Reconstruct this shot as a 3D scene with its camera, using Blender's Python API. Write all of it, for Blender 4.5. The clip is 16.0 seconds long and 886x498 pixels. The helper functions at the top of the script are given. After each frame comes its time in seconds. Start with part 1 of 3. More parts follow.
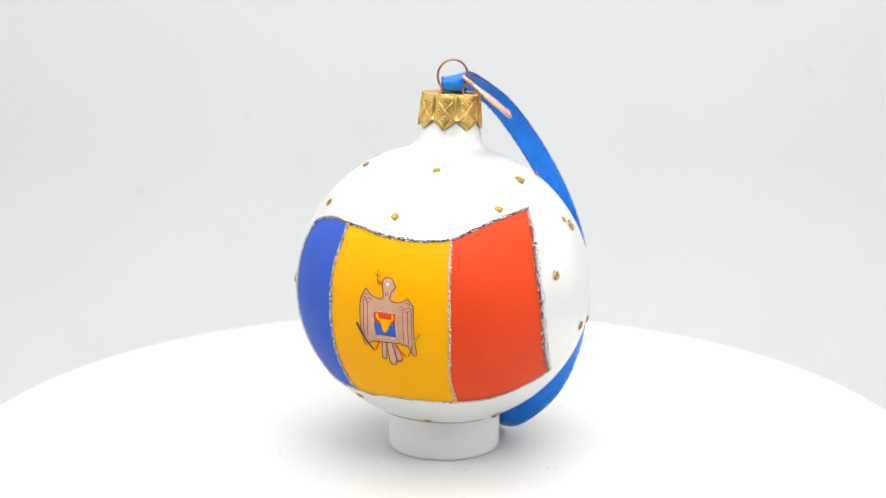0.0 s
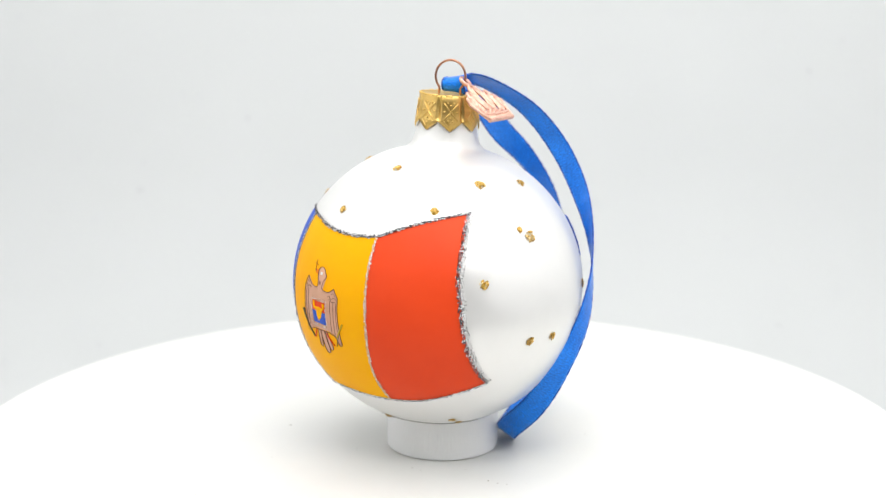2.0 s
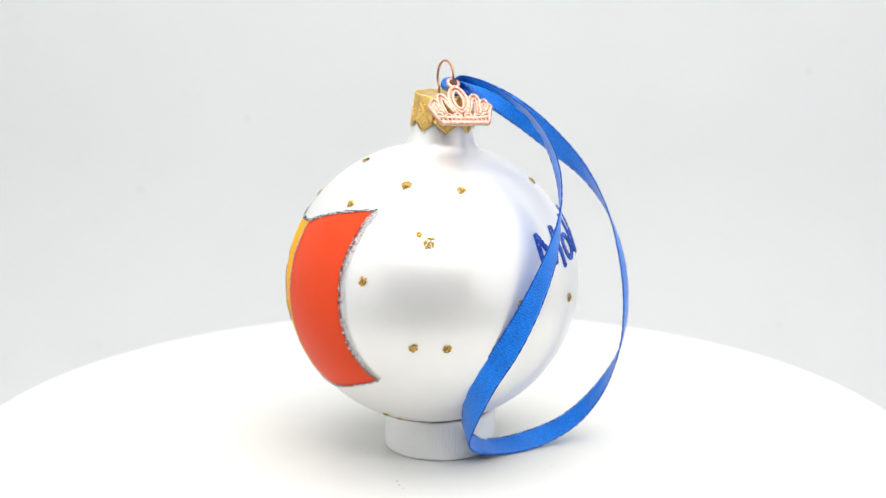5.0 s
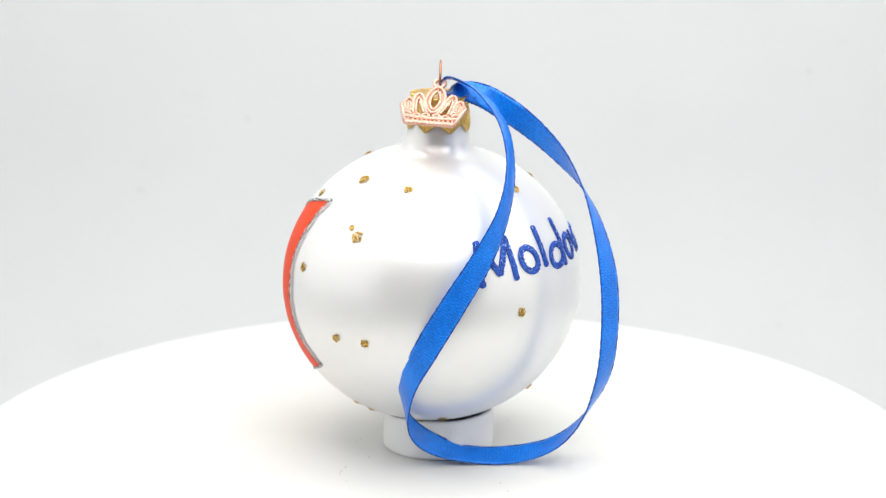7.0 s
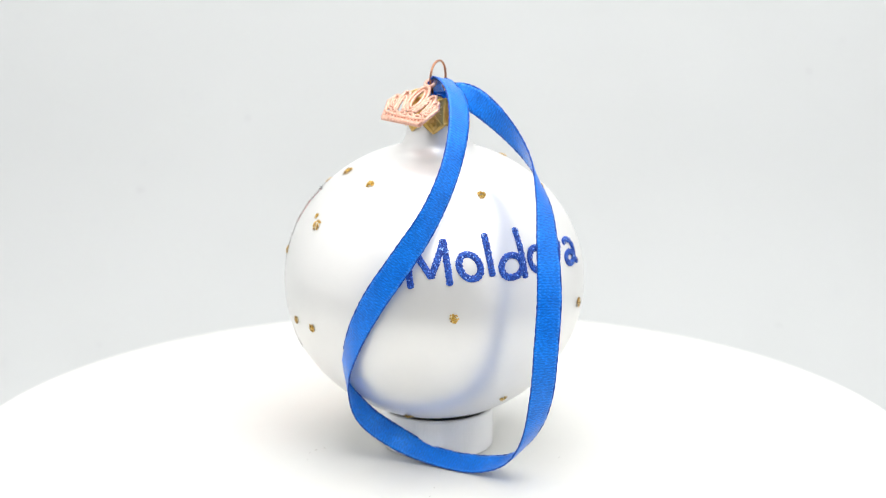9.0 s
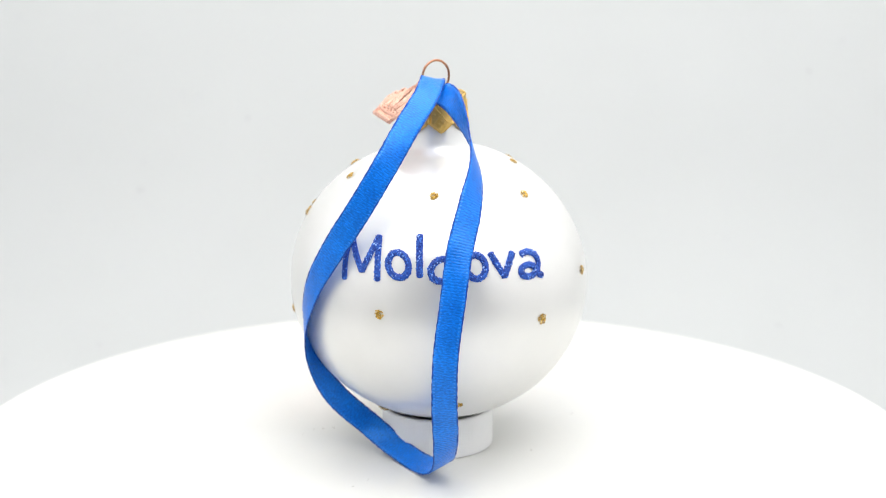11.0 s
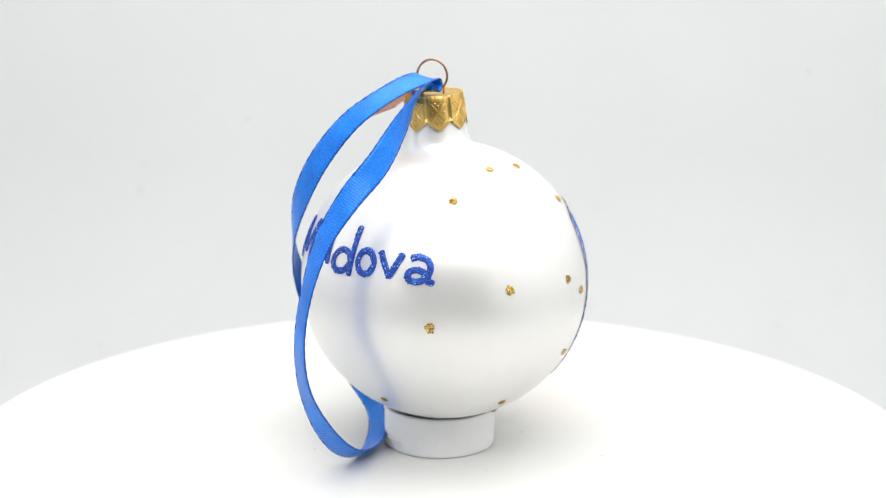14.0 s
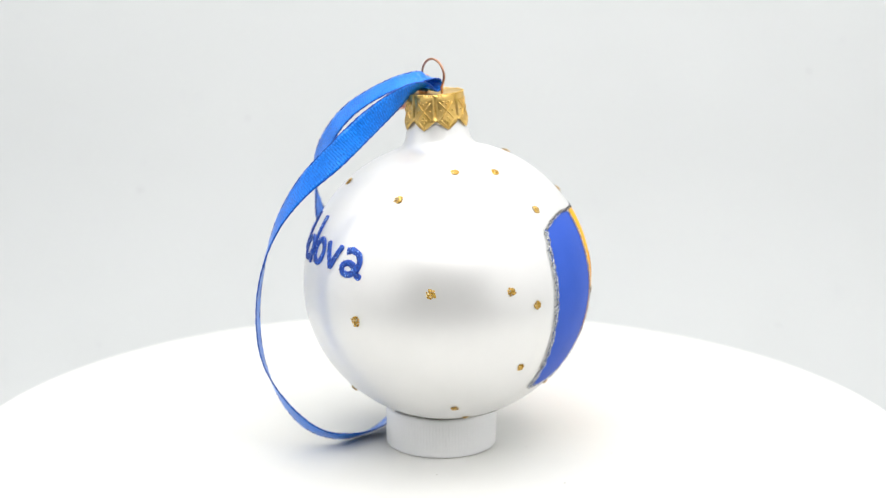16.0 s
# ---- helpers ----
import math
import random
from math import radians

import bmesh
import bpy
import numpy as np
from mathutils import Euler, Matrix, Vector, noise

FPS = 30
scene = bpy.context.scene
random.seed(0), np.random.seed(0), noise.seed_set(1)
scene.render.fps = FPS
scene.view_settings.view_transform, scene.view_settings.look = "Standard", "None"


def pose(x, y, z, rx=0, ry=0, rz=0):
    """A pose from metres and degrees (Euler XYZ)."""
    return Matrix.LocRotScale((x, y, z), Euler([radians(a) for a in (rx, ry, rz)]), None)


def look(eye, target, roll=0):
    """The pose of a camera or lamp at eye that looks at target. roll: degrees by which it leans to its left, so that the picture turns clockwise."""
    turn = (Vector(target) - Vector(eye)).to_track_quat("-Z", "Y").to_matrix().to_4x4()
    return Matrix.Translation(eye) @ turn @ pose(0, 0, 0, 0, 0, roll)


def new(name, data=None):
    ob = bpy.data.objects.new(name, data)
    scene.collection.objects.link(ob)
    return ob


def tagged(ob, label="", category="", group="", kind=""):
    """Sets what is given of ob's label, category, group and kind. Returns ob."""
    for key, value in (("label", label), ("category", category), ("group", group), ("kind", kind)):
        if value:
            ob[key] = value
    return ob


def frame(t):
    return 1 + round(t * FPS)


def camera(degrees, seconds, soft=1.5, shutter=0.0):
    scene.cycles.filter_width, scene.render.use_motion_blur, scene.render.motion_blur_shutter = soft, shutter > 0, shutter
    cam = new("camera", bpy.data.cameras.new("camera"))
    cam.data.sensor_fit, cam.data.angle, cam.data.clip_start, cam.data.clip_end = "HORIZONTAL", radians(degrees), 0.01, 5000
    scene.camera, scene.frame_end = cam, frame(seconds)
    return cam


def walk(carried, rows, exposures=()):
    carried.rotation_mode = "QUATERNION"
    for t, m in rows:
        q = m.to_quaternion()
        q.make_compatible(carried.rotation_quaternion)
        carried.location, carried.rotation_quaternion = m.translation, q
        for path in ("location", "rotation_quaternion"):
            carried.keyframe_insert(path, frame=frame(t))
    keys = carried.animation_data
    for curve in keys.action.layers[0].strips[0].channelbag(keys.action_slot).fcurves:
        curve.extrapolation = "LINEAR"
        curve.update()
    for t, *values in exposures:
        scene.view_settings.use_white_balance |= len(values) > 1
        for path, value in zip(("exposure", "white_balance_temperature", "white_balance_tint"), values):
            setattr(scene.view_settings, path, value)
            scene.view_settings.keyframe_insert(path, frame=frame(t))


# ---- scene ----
cam = camera(30.98, 16.0, soft=1.0)
EYE = Vector((0.0004, -0.4238, 0.1536))
CAM_POSE = Matrix.Translation(EYE) @ pose(0, 0, 0, 90 - 13.075, 0, 0) @ pose(0, 0, 0, 0, 0, 0.16)
cam.data.dof.use_dof, cam.data.dof.focus_distance, cam.data.dof.aperture_fstop = True, 0.392, 15.0
walk(cam, [(0.0, CAM_POSE), (16.0, CAM_POSE)])

# ---- light: a tent lit by an LED panel under its roof, open at the front to a dim room; an unseen fill lamp is added over the front flap ----
world = bpy.data.worlds.new("room_air")
scene.world = world
world.use_nodes = True
world.node_tree.nodes["Background"].inputs["Color"].default_value = (0.9, 0.95, 1.0, 1)
world.node_tree.nodes["Background"].inputs["Strength"].default_value = 0.02


def area_lamp(name, m, sx, sy, watts, colour):
    data = bpy.data.lights.new(name, "AREA")
    data.shape, data.size, data.size_y, data.energy, data.color = "RECTANGLE", sx, sy, watts, colour
    ob = new(name, data)
    ob.matrix_world = m
    return ob


area_lamp("led_panel_light", pose(0.03, 0.0, 0.645), 0.68, 0.66, 3.9, (1.0, 0.99, 0.975))
# added fill: lifts the cap's front and the plate under the ball
area_lamp("front_fill_light", look((0.04, -0.338, 0.42), (0.015, 0.0, 0.03)), 0.42, 0.12, 1.12, (1.0, 0.99, 0.975))
scene.view_settings.exposure = 0.0

# ---- materials ----


def base_mat(name):
    m = bpy.data.materials.new(name)
    m.use_nodes = True
    nt = m.node_tree
    return m, nt, nt.nodes["Principled BSDF"]


def noise_node(nt, scale, detail=4, rough=0.55, vec=None):
    n = nt.nodes.new("ShaderNodeTexNoise")
    n.inputs["Scale"].default_value, n.inputs["Detail"].default_value, n.inputs["Roughness"].default_value = scale, detail, rough
    if vec is not None:
        nt.links.new(vec, n.inputs["Vector"])
    else:
        tc = nt.nodes.new("ShaderNodeTexCoord")
        nt.links.new(tc.outputs["Object"], n.inputs["Vector"])
    return n


def ramp(nt, fac, stops):
    r = nt.nodes.new("ShaderNodeValToRGB")
    el = r.color_ramp.elements
    el[0].position, el[0].color = stops[0][0], (*stops[0][1], 1)
    el[1].position, el[1].color = stops[-1][0], (*stops[-1][1], 1)
    for p, c in stops[1:-1]:
        e = el.new(p)
        e.color = (*c, 1)
    nt.links.new(fac, r.inputs["Fac"])
    return r


def bump(nt, b, height, strength, dist):
    n = nt.nodes.new("ShaderNodeBump")
    n.inputs["Strength"].default_value, n.inputs["Distance"].default_value = strength, dist
    nt.links.new(height, n.inputs["Height"])
    nt.links.new(n.outputs["Normal"], b.inputs["Normal"])
    return n


def surface(name, dark, light, rough, metal=0.0, scale=60.0, fine=900.0, bump_m=0.00003, coat=0.0, spec=0.5):
    """Two-scale mottled surface: broad stains in colour, fine grain in relief and gloss."""
    m, nt, b = base_mat(name)
    big = noise_node(nt, scale)
    col = ramp(nt, big.outputs["Fac"], [(0.3, dark), (0.7, light)])
    nt.links.new(col.outputs["Color"], b.inputs["Base Color"])
    small = noise_node(nt, fine, 3)
    mr = nt.nodes.new("ShaderNodeMapRange")
    mr.inputs["To Min"].default_value, mr.inputs["To Max"].default_value = max(rough - 0.06, 0.02), min(rough + 0.06, 1)
    nt.links.new(small.outputs["Fac"], mr.inputs["Value"])
    nt.links.new(mr.outputs["Result"], b.inputs["Roughness"])
    b.inputs["Metallic"].default_value = metal
    b.inputs["Coat Weight"].default_value = coat
    b.inputs["Specular IOR Level"].default_value = spec
    if bump_m:
        bump(nt, b, small.outputs["Fac"], 0.5, bump_m)
    return m


def glitter(name, stops, rough=0.25, metal=0.9):
    """Loose flakes: every flake takes its own tone."""
    m, nt, b = base_mat(name)
    g = nt.nodes.new("ShaderNodeNewGeometry")
    col = ramp(nt, g.outputs["Random Per Island"], stops)
    col.color_ramp.interpolation = "CONSTANT"
    nt.links.new(col.outputs["Color"], b.inputs["Base Color"])
    b.inputs["Metallic"].default_value, b.inputs["Roughness"].default_value = metal, rough
    return m


M_TENT = surface("tent_cloth", (0.88, 0.885, 0.89), (0.91, 0.91, 0.915), 0.9, scale=6, fine=700, bump_m=0.0001, spec=0.1)
M_ROOM = surface("room_paint", (0.47, 0.47, 0.46), (0.52, 0.52, 0.51), 0.9, scale=2, fine=200)
M_BACK = surface("backdrop_paper", (0.500, 0.515, 0.517), (0.525, 0.540, 0.542), 0.85, scale=5, fine=1200, spec=0.15)
M_DISC = surface("turntable_white", (0.715, 0.715, 0.690), (0.745, 0.745, 0.720), 0.45, scale=25, fine=1500, spec=0.35)
M_PLASTIC = surface("cap_plastic", (0.88, 0.885, 0.89), (0.92, 0.92, 0.925), 0.38, scale=90, fine=1800)
M_PEARL = surface("pearl_white", (0.81, 0.805, 0.79), (0.855, 0.85, 0.835), 0.35, metal=0.44, scale=45, fine=1600, bump_m=0.00002)
M_BLUE = surface("paint_blue", (0.030, 0.098, 0.52), (0.040, 0.112, 0.57), 0.55, scale=70, fine=1500, spec=0.18)
M_YELLOW = surface("paint_yellow", (0.95, 0.425, 0.0), (0.97, 0.46, 0.001), 0.55, scale=70, fine=1500, spec=0.10)
M_RED = surface("paint_red", (0.76, 0.058, 0.010), (0.81, 0.068, 0.014), 0.50, scale=70, fine=1500, spec=0.18)
M_TAN = surface("paint_tan", (0.62, 0.33, 0.21), (0.72, 0.41, 0.28), 0.55, scale=160, fine=1500)
M_BROWN = surface("ink_brown", (0.17, 0.060, 0.028), (0.27, 0.10, 0.05), 0.6, scale=300, fine=1500)
M_OLIVE = surface("ink_and_gap_olive", (0.06, 0.045, 0.02), (0.10, 0.075, 0.03), 0.6, scale=300, fine=1500)
M_RUST = surface("ink_rust", (0.34, 0.085, 0.008), (0.44, 0.12, 0.012), 0.6, scale=300, fine=1500)
M_MUSTARD = surface("ink_mustard", (0.50, 0.30, 0.004), (0.62, 0.40, 0.006), 0.6, scale=300, fine=1500)
M_GOLDCAP = surface("gold_foil", (0.60, 0.39, 0.10), (0.82, 0.57, 0.20), 0.38, metal=1.0, scale=320, fine=1800, bump_m=0.00012)
M_COPPER = surface("copper_wire", (0.40, 0.19, 0.11), (0.52, 0.27, 0.17), 0.3, metal=1.0, scale=300, fine=2500)
M_ROSE = surface("rose_gold", (0.66, 0.35, 0.255), (0.92, 0.60, 0.48), 0.46, metal=0.75, scale=1400, fine=2600, bump_m=0.0004)
M_CRUMB = surface("crumb", (0.10, 0.08, 0.07), (0.3, 0.25, 0.2), 0.9, scale=400, fine=2500)
M_FAINT_SPOT = surface("faint_spot_grey", (0.43, 0.44, 0.445), (0.47, 0.48, 0.485), 0.9, scale=200, fine=1200)
M_SPECK = surface("paper_speck", (0.475, 0.49, 0.495), (0.505, 0.52, 0.525), 0.9, scale=200, fine=1200)
M_GOLDGLIT = glitter("gold_glitter", [(0.0, (0.34, 0.19, 0.03)), (0.3, (0.58, 0.36, 0.07)), (0.65, (0.80, 0.54, 0.16)), (0.9, (1.0, 0.86, 0.5))], 0.32, 0.8)
M_SILVGLIT = glitter("silver_glitter", [(0.0, (0.05, 0.05, 0.055)), (0.25, (0.30, 0.32, 0.34)), (0.5, (0.52, 0.55, 0.58)), (0.75, (0.74, 0.77, 0.80)), (0.88, (0.97, 0.97, 0.97))], 0.4, 0.4)
M_DARKGLIT = glitter("dark_glitter", [(0.0, (0.010, 0.010, 0.012)), (0.40, (0.10, 0.10, 0.11)), (0.60, (0.32, 0.32, 0.34)), (0.72, (0.72, 0.72, 0.73)), (0.87, (0.97, 0.97, 0.97))], 0.4, 0.25)
M_PALEGLIT = glitter("frost_glitter", [(0.0, (0.30, 0.29, 0.29)), (0.2, (0.62, 0.60, 0.60)), (0.5, (0.80, 0.78, 0.77)), (0.8, (0.97, 0.97, 0.97))], 0.45, 0.2)
M_BLACK = surface("ink_black", (0.012, 0.012, 0.013), (0.05, 0.05, 0.05), 0.6, scale=600, fine=2200, bump_m=0.0001)
M_PINKGLIT = glitter("pale_glitter", [(0.0, (0.52, 0.27, 0.16)), (0.25, (0.64, 0.46, 0.36)), (0.55, (0.76, 0.66, 0.58)), (0.88, (0.95, 0.93, 0.90))], 0.4, 0.35)
M_BLUEGLIT = glitter("blue_glitter", [(0.0, (0.006, 0.03, 0.24)), (0.45, (0.015, 0.09, 0.47)), (0.75, (0.05, 0.20, 0.74)), (0.90, (0.38, 0.60, 1.0))], 0.4, 0.35)
M_LETTER = surface("letter_blue", (0.008, 0.055, 0.36), (0.016, 0.095, 0.52), 0.5, scale=500, fine=2200, bump_m=0.0001)


def ribbon_mat():
    """Woven satin: ribs across the band, running edge stitches, from the band's own coordinates (metres)."""
    m, nt, b = base_mat("ribbon_satin")
    uv = nt.nodes.new("ShaderNodeUVMap")
    sep = nt.nodes.new("ShaderNodeSeparateXYZ")
    nt.links.new(uv.outputs["UV"], sep.inputs["Vector"])
    wave = nt.nodes.new("ShaderNodeTexWave")
    wave.bands_direction = "X"
    wave.inputs["Scale"].default_value, wave.inputs["Distortion"].default_value, wave.inputs["Detail Scale"].default_value = 430.0, 2.2, 3.0
    nt.links.new(uv.outputs["UV"], wave.inputs["Vector"])
    big = noise_node(nt, 120.0)
    col = ramp(nt, big.outputs["Fac"], [(0.3, (0.003, 0.155, 0.69)), (0.7, (0.006, 0.225, 0.88))])
    mix = nt.nodes.new("ShaderNodeMix")
    mix.data_type, mix.blend_type = "RGBA", "MULTIPLY"
    mix.inputs["Factor"].default_value = 0.42
    tone = ramp(nt, wave.outputs["Fac"], [(0.1, (0.60, 0.65, 0.80)), (0.6, (1, 1, 1))])
    nt.links.new(col.outputs["Color"], mix.inputs["A"])
    nt.links.new(tone.outputs["Color"], mix.inputs["B"])
    thread_noise = noise_node(nt, 1.0, 2)
    stretch = nt.nodes.new("ShaderNodeMapping")
    stretch.inputs["Rotation"].default_value = (0, 0, 0.6)
    stretch.inputs["Scale"].default_value = (3600, 1100, 1)
    nt.links.new(uv.outputs["UV"], stretch.inputs["Vector"])
    nt.links.new(stretch.outputs["Vector"], thread_noise.inputs["Vector"])
    weave = ramp(nt, thread_noise.outputs["Fac"], [(0.36, (0.62, 0.66, 0.76)), (0.52, (0.95, 0.97, 1.0)), (0.68, (1.0, 1.3, 1.25))])
    mix2 = nt.nodes.new("ShaderNodeMix")
    mix2.data_type, mix2.blend_type = "RGBA", "MULTIPLY"
    mix2.inputs["Factor"].default_value = 0.95
    nt.links.new(mix.outputs["Result"], mix2.inputs["A"])
    nt.links.new(weave.outputs["Color"], mix2.inputs["B"])
    # pale running stitches just inside both edges
    side = nt.nodes.new("ShaderNodeMath")
    side.operation = "ABSOLUTE"
    nt.links.new(sep.outputs["Y"], side.inputs[0])
    near = nt.nodes.new("ShaderNodeMath")
    near.operation = "COMPARE"
    near.inputs[1].default_value, near.inputs[2].default_value = 0.00258, 0.00022
    nt.links.new(side.outputs[0], near.inputs[0])
    dash = nt.nodes.new("ShaderNodeTexWave")
    dash.bands_direction = "X"
    dash.inputs["Scale"].default_value, dash.inputs["Distortion"].default_value = 330.0, 3.0
    nt.links.new(uv.outputs["UV"], dash.inputs["Vector"])
    on = nt.nodes.new("ShaderNodeMath")
    on.operation = "GREATER_THAN"
    on.inputs[1].default_value = 0.68
    nt.links.new(dash.outputs["Fac"], on.inputs[0])
    both = nt.nodes.new("ShaderNodeMath")
    both.operation = "MULTIPLY"
    nt.links.new(near.outputs[0], both.inputs[0])
    nt.links.new(on.outputs[0], both.inputs[1])
    part_way = nt.nodes.new("ShaderNodeMath")
    part_way.operation = "MULTIPLY"
    part_way.inputs[1].default_value = 0.42
    nt.links.new(both.outputs[0], part_way.inputs[0])
    mix3 = nt.nodes.new("ShaderNodeMix")
    mix3.data_type = "RGBA"
    mix3.inputs["B"].default_value = (0.08, 0.36, 0.95, 1)
    nt.links.new(part_way.outputs[0], mix3.inputs["Factor"])
    nt.links.new(mix2.outputs["Result"], mix3.inputs["A"])
    nt.links.new(mix3.outputs["Result"], b.inputs["Base Color"])
    b.inputs["Roughness"].default_value = 0.29
    b.inputs["Specular IOR Level"].default_value = 0.9
    b.inputs["Specular Tint"].default_value = (0.30, 0.62, 1.0, 1)
    bump(nt, b, wave.outputs["Fac"], 0.4, 0.00008)
    return m


M_RIBBON = ribbon_mat()
M_STITCH = surface("ribbon_edge", (0.0, 0.032, 0.25), (0.0, 0.09, 0.52), 0.6, scale=1300, fine=2500)

# ---- mesh helpers (metres) ----


def finish(name, bm, material, parent=None, label="", smooth=True):
    me = bpy.data.meshes.new(name)
    bmesh.ops.recalc_face_normals(bm, faces=bm.faces[:])
    bm.to_mesh(me)
    bm.free()
    me.materials.append(material)
    if smooth:
        me.shade_smooth()
    ob = new(name, me)
    if parent is not None:
        ob.parent = parent
    if label:
        ob["label"] = label
    return ob


def part(name, bm, material, parent, label="", smooth=True):
    return finish(name, bm, material, parent, label, smooth)


def raw_part(name, verts, faces, material, parent, label="", smooth=False):
    me = bpy.data.meshes.new(name)
    me.from_pydata(verts, [], faces)
    me.materials.append(material)
    if smooth:
        me.shade_smooth()
    ob = new(name, me)
    ob.parent = parent
    if label:
        ob["label"] = label
    return ob


def box(bm, lo, hi, bevel=0.0):
    r = bmesh.ops.create_cube(bm, size=1, matrix=Matrix.Translation((Vector(lo) + Vector(hi)) / 2) @ Matrix.Diagonal((hi[0] - lo[0], hi[1] - lo[1], hi[2] - lo[2], 1)))
    if bevel:
        ed = list({e for v in r["verts"] for e in v.link_edges})
        bmesh.ops.bevel(bm, geom=ed, offset=bevel, segments=2, affect="EDGES")


def lathe(bm, profile, n, wobble=None):
    """Revolve (r, z) pairs about z; wobble(i, r, z) may change the radius of step i."""
    rings = []
    for r, z in profile:
        if r < 1e-7:
            rings.append([bm.verts.new((0, 0, z))])
            continue
        ring = []
        for i in range(n):
            a = 2 * math.pi * i / n
            rr = wobble(i, r, z) if wobble else r
            ring.append(bm.verts.new((rr * math.cos(a), rr * math.sin(a), z)))
        rings.append(ring)
    for a, b in zip(rings, rings[1:]):
        for i in range(n):
            j = (i + 1) % n
            if len(a) == 1 and len(b) > 1:
                bm.faces.new((a[0], b[i], b[j]))
            elif len(b) == 1 and len(a) > 1:
                bm.faces.new((a[i], a[j], b[0]))
            elif len(a) > 1:
                bm.faces.new((a[i], a[j], b[j], b[i]))


def spline(pts, per=8, closed=False):
    """Catmull-Rom through points of any dimension."""
    p = [np.array(q, float) for q in pts]
    n = len(p)
    out = []
    for k in range(n if closed else n - 1):
        g = (lambda i: p[i % n]) if closed else (lambda i: p[min(max(i, 0), n - 1)])
        a, b, c, d = g(k - 1), g(k), g(k + 1), g(k + 2)
        for s in range(per):
            f = s / per
            out.append(0.5 * (2 * b + (c - a) * f + (2 * a - 5 * b + 4 * c - d) * f * f + (3 * b - 3 * c + d - a) * f ** 3))
    if not closed:
        out.append(p[-1])
    return out


def tube(bm, pts, radius, sides=8, closed=False, flat=None):
    """A round rod along points; flat=(direction, factor) squeezes it."""
    P = [Vector(q) for q in pts]
    n = len(P)
    rings = []
    up = None
    for k in range(n):
        t = (P[(k + 1) % n] - P[k - 1]) if closed else (P[min(k + 1, n - 1)] - P[max(k - 1, 0)])
        t.normalize()
        if up is None:
            up = t.orthogonal().normalized()
        up = (up - t * up.dot(t)).normalized()
        w = t.cross(up)
        r = radius(k / max(n - 1, 1)) if callable(radius) else radius
        ring = []
        for i in range(sides):
            a = 2 * math.pi * i / sides
            d = (up * math.cos(a) + w * math.sin(a)) * r
            if flat:
                d -= flat[0] * d.dot(flat[0]) * (1 - flat[1])
            ring.append(bm.verts.new(P[k] + d))
        rings.append(ring)
    m = n if closed else n - 1
    for k in range(m):
        a, b = rings[k], rings[(k + 1) % n]
        for i in range(sides):
            j = (i + 1) % sides
            bm.faces.new((a[i], a[j], b[j], b[i]))
    if not closed:
        bm.faces.new(rings[0])
        bm.faces.new(rings[-1])


# ---- the tent, its roof, the room round it ----


